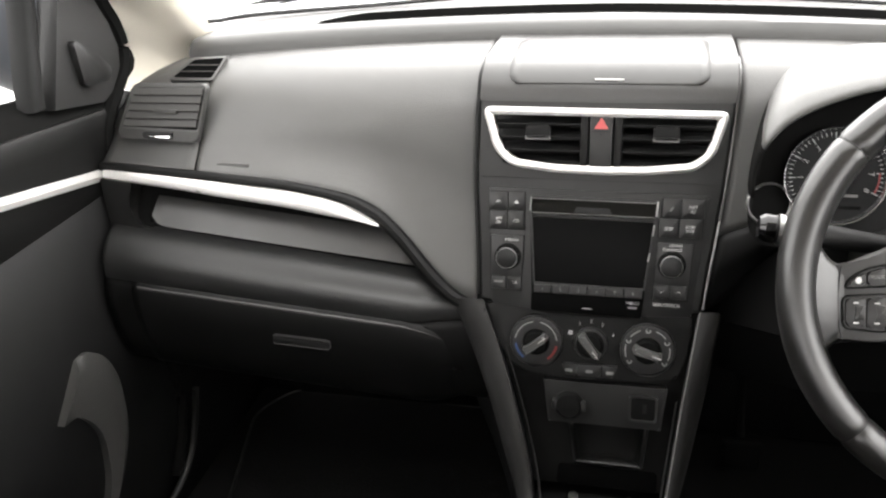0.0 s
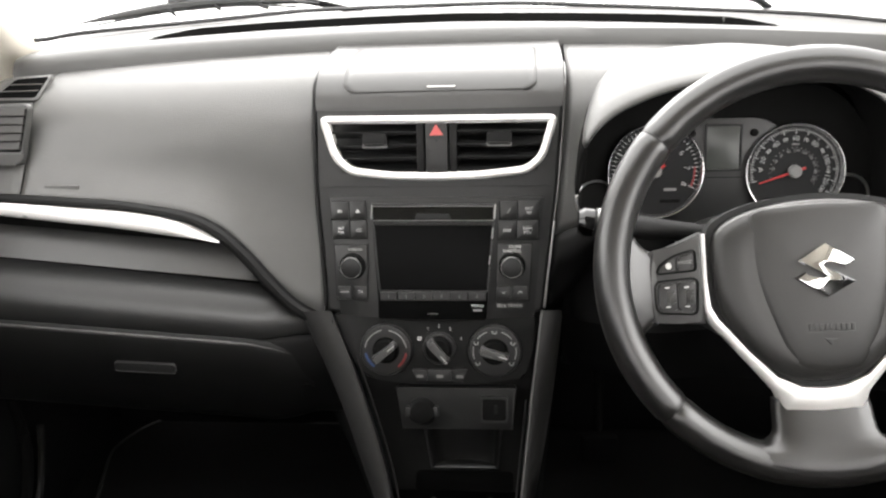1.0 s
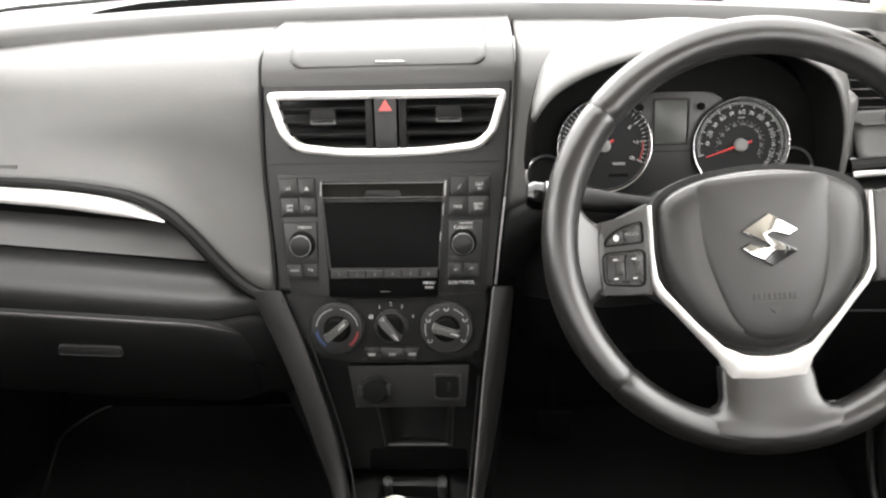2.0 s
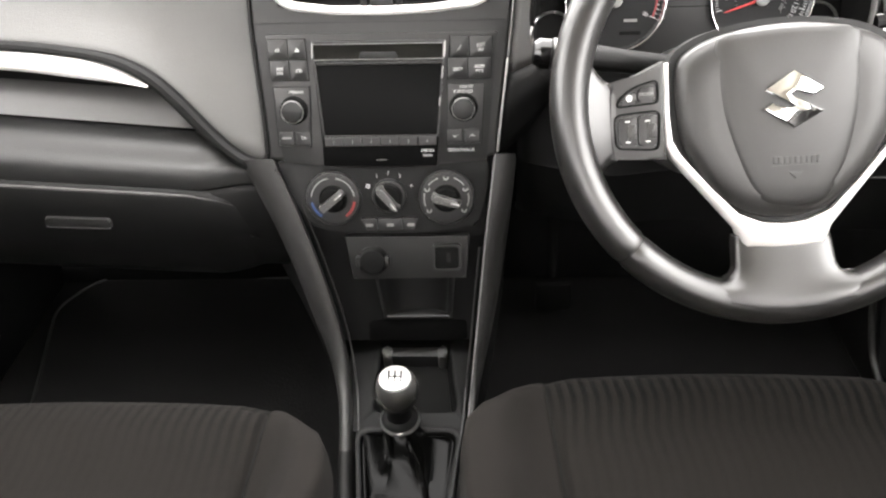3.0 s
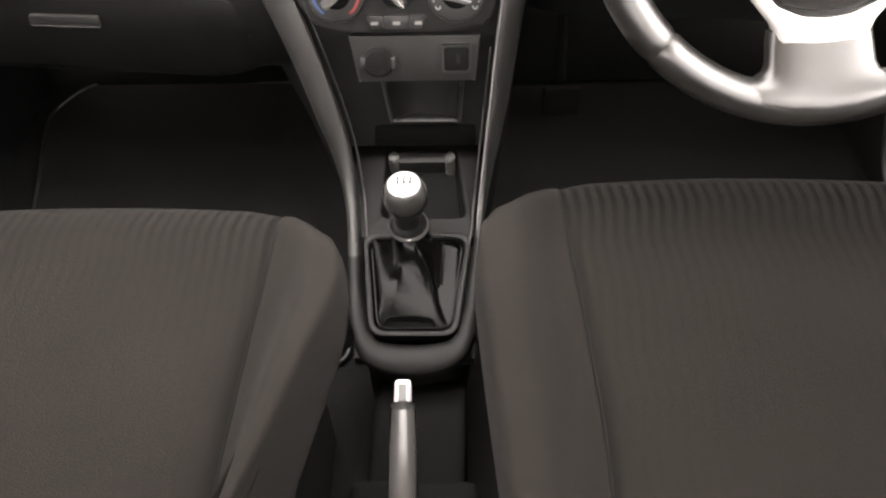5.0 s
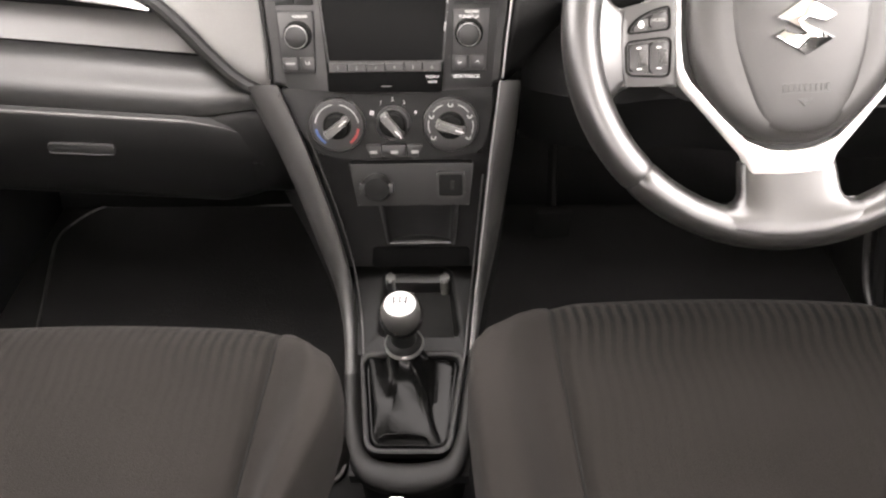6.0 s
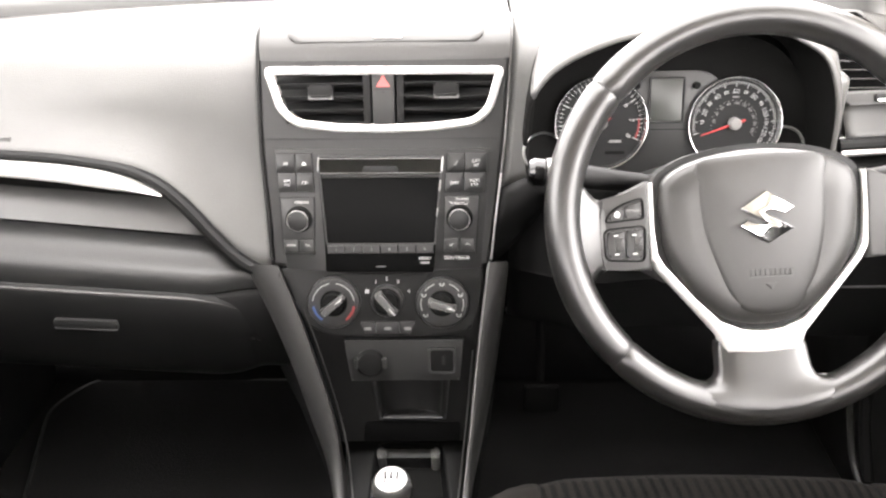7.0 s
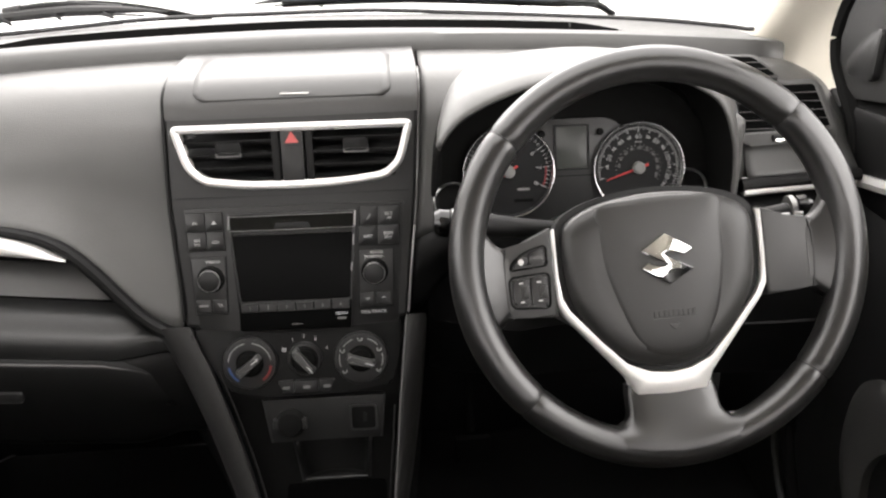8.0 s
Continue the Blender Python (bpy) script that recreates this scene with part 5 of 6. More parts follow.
for s in (-1, 1):
    sp = part("side_spoke", side_spoke(s), SPOKE, wheel, "black spoke with silver-edged switches" if s < 0 else "plain black spoke")
    # the leather web that flares the spoke into the rim
    rows = []
    for u, vt, vb, ht in ((0.138, 0.0205, -0.0440, -0.0103), (0.142, 0.0212, -0.0450, -0.0098), (0.147, 0.0240, -0.0480, -0.0086), (0.153, 0.0310, -0.0545, -0.0070), (0.160, 0.0440, -0.0660, -0.0045), (0.168, 0.0600, -0.0800, -0.0015)):
        rows.append([WHEEL @ Vector((s * u, v, h)) for v, h in ((vb, -0.022), (vb, ht - 0.006), (vb + 0.003, ht - 0.0015), (vb + 0.010, ht), ((vb + vt) / 2, ht + 0.0006), (vt - 0.010, ht), (vt - 0.003, ht - 0.0015), (vt, ht - 0.006), (vt, -0.022))])
    part("thumb_rest", loft(rows, closed=True, caps=True), LEATHER, wheel, "leather flare of the rim", angle=70)
    part("spoke_joint", tube([WHEEL @ Vector((s * u, v, h)) for u, v, h in ((0.1400, 0.0200, -0.0103), (0.1425, 0.008, -0.0098), (0.1432, -0.010, -0.0096), (0.1425, -0.030, -0.0098), (0.1400, -0.0430, -0.0105))], 0.0009, 6), RUBBER, wheel)
    if s < 0:
        upper = rounded([(-0.1375, 0.0012), (-0.1350, 0.0070), (-0.1280, 0.0128), (-0.1190, 0.0170), (-0.1045, 0.0205), (-0.1040, 0.0030)], 0.003)
        lower = rounded([(-0.1395, -0.0065), (-0.1030, -0.0045), (-0.1045, -0.0360), (-0.1390, -0.0330)], 0.0055)
        for shape in (upper, lower):
            part("switch_bezel", ring(shape, inset(shape, -0.0013) if area(shape) < 0 else inset(shape, 0.0013), WHEEL, -0.012, -0.0082, -0.0085), LINING, sp)
        switches = ([(-0.1350, 0.0030), (-0.1330, 0.0068), (-0.1270, 0.0112), (-0.1215, 0.0137), (-0.1215, 0.0036)], [(-0.1203, 0.0037), (-0.1203, 0.0143), (-0.1065, 0.0182), (-0.1058, 0.0048)],
                    [(-0.1372, -0.0085), (-0.1218, -0.0077), (-0.1222, -0.0325), (-0.1372, -0.0308)], [(-0.1204, -0.0075), (-0.1050, -0.0067), (-0.1063, -0.0338), (-0.1207, -0.0326)])
        for k, q in enumerate(switches):
            bt = part("switch", prism(rounded(q, 0.003), WHEEL, -0.012, -0.0068, 0.0016), BUTTON, sp, "grey rubber switch")
            cu, cv = sum(c[0] for c in q) / len(q), sum(c[1] for c in q) / len(q)
            if k == 0:
                part("switch_mark", prism(ellipse(cu, cv, 0.0026, 0.0030, 12), WHEEL, -0.0070, -0.0066), PRINT, bt)
            elif k == 1:
                lettering("switch_mark", "MODE", WHEEL @ pose(cu, cv, -0.0067), 0.0042, GREYPRINT, bt)
            else:
                part("rocker", prism(box2(cu - 0.0005, cu + 0.0072, cv - 0.0060, cv + 0.0060, 0.001), WHEEL, -0.0078, -0.0058, 0.0010), SPOKE, bt)
                for d in (-1, 1):
                    part("switch_mark", prism(box2(cu - 0.0020, cu + 0.0020, cv + d * 0.0085 - 0.0006, cv + d * 0.0085 + 0.0006), WHEEL, -0.0070, -0.0066), PRINT, bt)
# chrome emblem: one lozenge with a notch from each side
EMBLEM = [(-0.0226, 0.0057), (0.0018, 0.0208), (0.0260, 0.0050), (0.0178, -0.0006), (0.0026, 0.0072), (-0.0060, 0.0018), (0.0264, -0.0128), (0.0024, -0.0258), (-0.0232, -0.0092), (-0.0146, -0.0040), (-0.0012, -0.0122), (0.0074, -0.0070)]
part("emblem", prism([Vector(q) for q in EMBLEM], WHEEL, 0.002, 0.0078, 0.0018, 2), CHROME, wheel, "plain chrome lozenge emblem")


# ---- centre console ----
console = thing("centre_console", "dark plastic centre console with curved side rails", "console", (0.0, 0.70, 0.10))
CONSOLE = Matrix(((1, 0, 0, 0), (0, math.cos(radians(12)), -math.sin(radians(12)), 0.70), (0, math.sin(radians(12)), math.cos(radians(12)), 0.20), (0, 0, 0, 1)))

RAIL_L = ([(-0.187, 0.858, 0.506), (-0.162, 0.850, 0.435), (-0.140, 0.836, 0.369), (-0.119, 0.816, 0.300), (-0.101, 0.795, 0.248), (-0.088, 0.755, 0.220), (-0.080, 0.705, 0.205), (-0.075, 0.640, 0.190), (-0.069, 0.585, 0.176), (-0.055, 0.545, 0.166), (-0.030, 0.528, 0.160)],
          [(-0.150, 0.860, 0.506), (-0.1295, 0.846, 0.450), (-0.1115, 0.830, 0.394), (-0.0935, 0.812, 0.330), (-0.0805, 0.792, 0.272), (-0.072, 0.757, 0.226), (-0.0655, 0.705, 0.207), (-0.060, 0.640, 0.192), (-0.053, 0.595, 0.180), (-0.042, 0.566, 0.172), (-0.022, 0.556, 0.170)])
RAIL_R = ([(0.145, 0.864, 0.506), (0.139, 0.856, 0.440), (0.131, 0.846, 0.375), (0.118, 0.820, 0.300), (0.105, 0.792, 0.245), (0.0965, 0.760, 0.220), (0.0905, 0.715, 0.206), (0.087, 0.650, 0.192), (0.083, 0.590, 0.177), (0.070, 0.545, 0.166), (0.044, 0.528, 0.160)],
          [(0.120, 0.862, 0.506), (0.113, 0.846, 0.450), (0.106, 0.830, 0.392), (0.0990, 0.810, 0.325), (0.0925, 0.785, 0.268), (0.0860, 0.752, 0.222), (0.0820, 0.705, 0.207), (0.074, 0.640, 0.192), (0.067, 0.595, 0.180), (0.056, 0.566, 0.172), (0.036, 0.556, 0.170)])


def rail_rows():
    """The sweep of the two side rails and the rounded nose behind the gear lever."""
    o = spline(RAIL_L[0] + [(0.008, 0.522, 0.158)] + RAIL_R[0][::-1], 6)
    i = spline(RAIL_L[1] + [(0.008, 0.5535, 0.169)] + RAIL_R[1][::-1], 6)
    rows = []
    for a, b in zip(o, i):
        out = Vector((a.x - b.x, a.y - b.y, 0)).normalized()
        row = [a + out * 0.001 + Vector((0, 0.004, -0.010)), a]
        row += [a.lerp(b, f) + Vector((0, -0.0055, 0.0040)) * math.sin(math.pi * f) ** 0.7 for f in (0.12, 0.3, 0.5, 0.7, 0.88)]
        rows.append(row + [b, b - out * 0.002 + Vector((0, 0.010, -0.012)), b - out * 0.002 + Vector((0, 0.02, -0.05))])
    return rows


def console_side():
    """The flank below the rail, split off and coloured darker."""
    rows = []
    for a in spline(RAIL_L[0] + [(0.008, 0.522, 0.158)] + RAIL_R[0][::-1], 6):
        inward = -0.010 * max(-1.0, min(1.0, a.x / 0.05))
        rows.append([(a.x + inward * 0.2, a.y + 0.004, a.z - 0.009), (a.x + inward, a.y + 0.012, a.z - 0.03), (a.x + inward, a.y + 0.01 + 0.04 * min(1.0, max(0.0, (a.y - 0.54) / 0.14)), max(0.032, a.z - 0.19))])
    return loft(rows)


part("console_side", console_side(), CARPET, console, "console flank below the rail, coloured black", angle=50)
sweep_rows = rail_rows()
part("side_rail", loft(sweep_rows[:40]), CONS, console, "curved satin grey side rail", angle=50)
# nose of the same sweep, toned down where the seats shade it
part("gear_surround", loft(sweep_rows[39:-37]), SHADED_RAIL, console, "rounded surround behind the gear lever, darkened for seat shade", angle=50)
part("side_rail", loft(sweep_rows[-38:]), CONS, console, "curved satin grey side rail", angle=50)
# the rail's edge highlight is painted as a bright tube
part("rail_highlight", tube([p + Vector((0.0010, 0.000, 0.0015)) for p in spline(RAIL_R[1][:7], 5)], 0.0010, 6), GREYPRINT, console, "thin bright tube for the highlight on the rail edge")
part("rail_step", tube([p + Vector((-0.0060, 0.004, -0.002)) for p in spline(RAIL_R[1][2:8], 5)], 0.0012, 6), FACIA, console, "fine step beside the rail")
part("rail_step", tube([p + Vector((0.0095, 0.004, -0.003)) for p in spline(RAIL_L[1][1:8], 5)], 0.0012, 6), FACIA, console, "fine step beside the rail")
for pts in ([(-0.135, -0.03), (-0.0310, -0.03), (-0.0305, -0.117), (-0.0200, -0.178), (-0.0200, -0.212), (-0.092, -0.212)], [(0.125, -0.03), (0.104, -0.212), (0.0712, -0.212), (0.0712, -0.178), (0.0768, -0.117), (0.0770, -0.03)],
            [(-0.0200, -0.1785), (0.0712, -0.1785), (0.0712, -0.212), (-0.0200, -0.212)]):
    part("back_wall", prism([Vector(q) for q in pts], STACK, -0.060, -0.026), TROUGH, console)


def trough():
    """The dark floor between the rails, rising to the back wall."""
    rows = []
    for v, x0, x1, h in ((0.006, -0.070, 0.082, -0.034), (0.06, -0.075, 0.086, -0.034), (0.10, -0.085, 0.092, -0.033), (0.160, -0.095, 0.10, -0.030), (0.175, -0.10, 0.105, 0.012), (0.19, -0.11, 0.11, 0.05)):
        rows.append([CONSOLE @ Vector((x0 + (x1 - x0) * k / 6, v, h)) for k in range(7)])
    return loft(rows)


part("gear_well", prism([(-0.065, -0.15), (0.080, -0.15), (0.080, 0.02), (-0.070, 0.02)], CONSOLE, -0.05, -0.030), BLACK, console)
part("trough", trough(), TROUGH, console, "tray floor, blackened for the recess shade", solid=0.004)
lp = part("socket_panel", prism(rounded([(-0.0515, -0.1135), (0.0885, -0.1130), (0.0946, -0.0565), (-0.0598, -0.0565)], 0.002), STACK, -0.022, -0.001, 0.002), FACIA, console, "grey panel with power socket and aux port")
# tubes stand for the light that catches the panel's edges
for a, b in (((-0.0605, -0.0560), (-0.0522, -0.1140)), ((0.0952, -0.0560), (0.0890, -0.1135))):
    part("panel_edge_glint", tube([STACK @ Vector((*a, -0.002)), STACK @ Vector((*b, -0.002))], 0.0012, 6), BUTTON, lp)
skt = part("power_socket", lathe([(0.0190, -0.001), (0.0190, 0.0030), (0.0175, 0.0042), (0.0168, 0.0065), (0.0150, 0.0090), (0.0, 0.0100)], STACK @ pose(-0.0270, -0.0875, 0), 36, False), TROUGH, lp, "round black power socket cap")
for u in (-0.0445, -0.0095):
    part("socket_tab", prism(box2(u - 0.004, u + 0.004, -0.0945, -0.0805, 0.002), STACK, 0.0, 0.0075, 0.0015), BUTTON, skt)
aux = part("aux_port", prism(box2(0.0500, 0.0840, -0.1010, -0.0675, 0.004), STACK, -0.003, 0.0035, 0.0015), LINING, lp, "square black aux port")
part("port_frame", ring(box2(0.0490, 0.0850, -0.1020, -0.0665, 0.005), box2(0.0520, 0.0820, -0.0990, -0.0695, 0.004), STACK, -0.001, 0.0048), BUTTON, aux)
part("port_mark", prism(box2(0.0665, 0.0715, -0.0900, -0.0780, 0.001), STACK, 0.003, 0.0042), DARK, aux)


def pocket():
    """The hollow storage pocket, its face curving back between two edges."""
    rows = []
    for k in range(7):
        f = k / 6
        u0, u1, v = -0.0276 + 0.0090 * f, 0.0745 - 0.0050 * f, -0.1180 - 0.0585 * f
        rows.append([STACK @ Vector((u0 + (u1 - u0) * j / 24, v, -0.0190 - 0.030 * math.sqrt(max(0.0, 1 - (j / 12 - 1) ** 2)))) for j in range(25)])
    rows.append([Vector(STACK @ Vector((-0.0186 + 0.0881 * j / 24, -0.1775, -0.0200))) for j in range(25)])
    return loft(rows)


pk = part("storage_pocket", pocket(), POCKET, console, "hollow black storage pocket", solid=0.003)
# paler tubes paint the lit edges of the pocket
for a, b in (((-0.0280, -0.1185), (-0.0190, -0.1765)), ((0.0750, -0.1185), (0.0700, -0.1765))):
    part("pocket_edge_glint", tube([STACK @ Vector((*a, -0.0195)), STACK @ Vector((*b, -0.0195))], 0.0010, 6), BUTTON, pk)
# block without depth, black for the shade of a slot
part("pocket_slot", prism(rounded([(-0.0430, -0.2120), (0.0900, -0.2120), (0.0900, -0.1830), (-0.0400, -0.1825)], 0.004), STACK, -0.060, -0.0250, 0.003), SLOT_BLACK, console, "black block standing for the deep slot below the pocket")


def tray():
    """A deck with a soft-edged recess sunk into it."""
    rows = []
    for k, h in ((1.0, -0.004), (0.0, 0.0), (-0.25, -0.0008), (-0.45, -0.0030), (-0.62, -0.0085), (-0.80, -0.0200), (-1.0, -0.0280)):
        if k == 1.0:
            o = rounded([(-0.066, 0.004), (0.0800, 0.004), (0.0900, 0.164), (-0.082, 0.164)], 0.004, 6)
        else:
            e = 0.010 * k
            o = rounded([(-0.0435 - e, 0.028 + e), (0.0740 + e, 0.028 + e), (0.0590 + e, 0.143 - e * 1.2), (-0.0395 - e, 0.143 - e * 1.2)], 0.020, 6)
        rows.append([CONSOLE @ Vector((p.x, p.y, h)) for p in o])
    return loft(rows, closed=True, caps=False)


tr = part("coin_tray", tray(), TROUGH, console, "dark tray sunk into the console", angle=60)
# matt black floor: shade inside the tray is put into the colour
part("tray_floor", prism(rounded([(-0.0390, 0.022), (0.0720, 0.022), (0.0530, 0.139), (-0.0340, 0.139)], 0.016, 5), CONSOLE, -0.034, -0.0270), LINING, tr)

part("tray_back", prism(rounded([(-0.0330, 0.1195), (0.0530, 0.1195), (0.0540, 0.1340), (-0.0340, 0.1350)], 0.004), CONSOLE, -0.030, -0.0030, 0.004, 3), ROLL, tr)
# pale blocks added to stand for the reflections in the tray's back corners
for u in (-0.0275, 0.0475):
    part("tray_corner_glint", prism(rounded([(u - 0.0060, 0.1150), (u + 0.0060, 0.1150), (u + 0.0070, 0.1335), (u - 0.0070, 0.1335)], 0.005, 5), CONSOLE, -0.030, 0.0025, 0.0055, 4), KNOB, tr, "pale added block for the highlight in the tray corner")

# ---- gear lever ----
gear = thing("gear_lever", "manual gear lever with a silver-capped grey knob and black gaiter", "gear lever", (-0.002, 0.70, 0.20))
frame_o = rounded([(-0.0440, -0.136), (0.0600, -0.136), (0.0765, 0.006), (-0.0605, 0.006)], 0.020, 6)
frame_i = rounded([(-0.0385, -0.129), (0.0545, -0.129), (0.0700, -0.001), (-0.0540, -0.001)], 0.016, 6)
part("gaiter_frame", ring(frame_o, frame_i, CONSOLE, -0.012, 0.003, 0.002, 0.0015), BLACK, gear, "black gaiter frame")


def gaiter():
    """A soft leather boot, pinched to the collar, with loose creases."""
    base = [CONSOLE @ Vector((p.x, p.y, -0.006)) for p in rounded([(-0.0385, -0.129), (0.0545, -0.129), (0.0700, -0.001), (-0.0540, -0.001)], 0.020, 12)]
    top_c = Vector((-0.003, 0.700, 0.220))
    mid = Vector((0.006, 0.640, 0.182))
    rows = []
    for k in range(19):
        f = k / 18
        row = []
        for p in base:
            a = math.atan2(p.y - 0.650, p.x - 0.006)
            w = math.sin(math.pi * min(1, f * 1.08)) ** 0.7 if f < 0.92 else 0.05
            fold = 0.15 * w * math.sin(5 * a + 3.5 * f + 0.6) + 0.10 * w * math.sin(9 * a - 7 * f) + 0.05 * w * math.sin(17 * a + 9 * f)
            c = mid.lerp(top_c, f ** 0.75)
            keep = (1 - f) ** 1.7 * 0.76 + 0.24 * (1 - 0.3 * f)
            r = keep * (1 + fold)
            z = p.z + (top_c.z - p.z) * f ** 0.9 + w * (0.007 * math.sin(3 * a + 7 * f) + 0.004 * math.sin(8 * a - 5 * f))
            row.append((c.x + (p.x - mid.x) * r, c.y + (p.y - mid.y) * r, z))
        rows.append(row)
    return loft(rows, closed=True, caps=True)


bt = part("gaiter", gaiter(), GAITER, gear, "creased glossy black gaiter", angle=50)
part("gaiter_seam", tube([CONSOLE @ Vector((p.x * 0.93 + 0.0005, (p.y + 0.065) * 0.93 - 0.065, -0.0015)) for p in frame_i], 0.0014, 6, closed=True), GAITER, bt, "stitched edge of the gaiter")
part("gaiter_fold", tube([CONSOLE @ p for p in spline([(-0.029, -0.1215, 0.0005), (-0.024, -0.1140, 0.0035), (-0.008, -0.1120, 0.0050), (0.012, -0.1125, 0.0050), (0.029, -0.1150, 0.0035), (0.033, -0.1225, 0.0005)], 5)], [0.0010 + 0.0014 * math.sin(math.pi * i / 25) for i in range(26)], 6), GAITER, bt, "rolled fold of leather")
gm = pose(-0.002, 0.697, 0.275, 8, 0, 0)
part("collar", lathe([(0.0165, -0.078), (0.0190, -0.068), (0.0225, -0.060), (0.0235, -0.055), (0.0215, -0.050), (0.0165, -0.046), (0.0150, -0.030)], gm, 32), BLACK, gear, "black collar")
part("collar_ring", lathe([(0.0225, -0.0605), (0.0250, -0.0590), (0.0254, -0.0560), (0.0232, -0.0535)], gm, 32, False), DULL, gear)
kb = part("knob", lathe([(0.0130, -0.030), (0.0195, -0.0225), (0.0248, -0.0125), (0.0272, -0.001), (0.0270, 0.008), (0.0250, 0.0172), (0.0215, 0.0232), (0.0205, 0.0240), (0, 0.0240)], gm, 40), GRIP, gear, "round satin grey gear knob")
cap = part("knob_cap", lathe([(0.0195, 0.0225), (0.0190, 0.0252), (0.0172, 0.0264), (0.0, 0.0272)], gm, 40, False), SILVER, kb, "silver cap with the shift pattern")
for u in (-0.0075, 0.0, 0.0075):
    part("gate_line", prism(box2(u - 0.0011, u + 0.0011, -0.0085, 0.0095), gm, 0.0262, 0.0278), BLACK, cap)
part("gate_line", prism(box2(-0.0080, 0.0080, -0.0001, 0.0013), gm, 0.0262, 0.0278), BLACK, cap)

# ---- handbrake ----
brake = thing("handbrake", "handbrake lever with a silver release button", "handbrake", (0.016, 0.30, 0.27))


def lever(path, rad, squash=0.9):
    return tube(spline(path, 6), rad, 16, squash=squash)


lp0 = [(0.0140, 0.390, 0.300), (0.0152, 0.360, 0.293), (0.0168, 0.315, 0.283), (0.0185, 0.240, 0.262), (0.0210, 0.120, 0.225)]
part("grip", lever(lp0, [0.0118 + 0.0018 * min(1, i / 8) for i in range(25)]), GRIP, brake, "grey grip")
part("grip_collar", tube([(0.0139, 0.394, 0.301), (0.0141, 0.386, 0.299)], 0.0112, 16), BLACK, brake)
bb = block(-0.0078, 0.0078, -0.014, 0.014, -0.0075, 0.0075, 0.003, 3)
bb.transform(Matrix.Translation((0.0136, 0.402, 0.3035)) @ pose(0, 0, 0, 14, 0, 1))
rb = part("release_button", bb, SILVER, brake, "silver release button")
bi = block(-0.0042, 0.0042, -0.012, 0.0095, 0.0060, 0.0082, 0.0008, 1)
bi.transform(Matrix.Translation((0.0136, 0.402, 0.3035)) @ pose(0, 0, 0, 14, 0, 1))
part("button_face", bi, KNOB, rb)
part("brake_plinth", block(-0.050, 0.085, 0.02, 0.385, 0.03, 0.178, 0.014, 3), LINING, console, "dark rear console box")
part("rear_console", block(-0.040, 0.070, 0.36, 0.545, 0.03, 0.120, 0.012, 3), LINING, console)

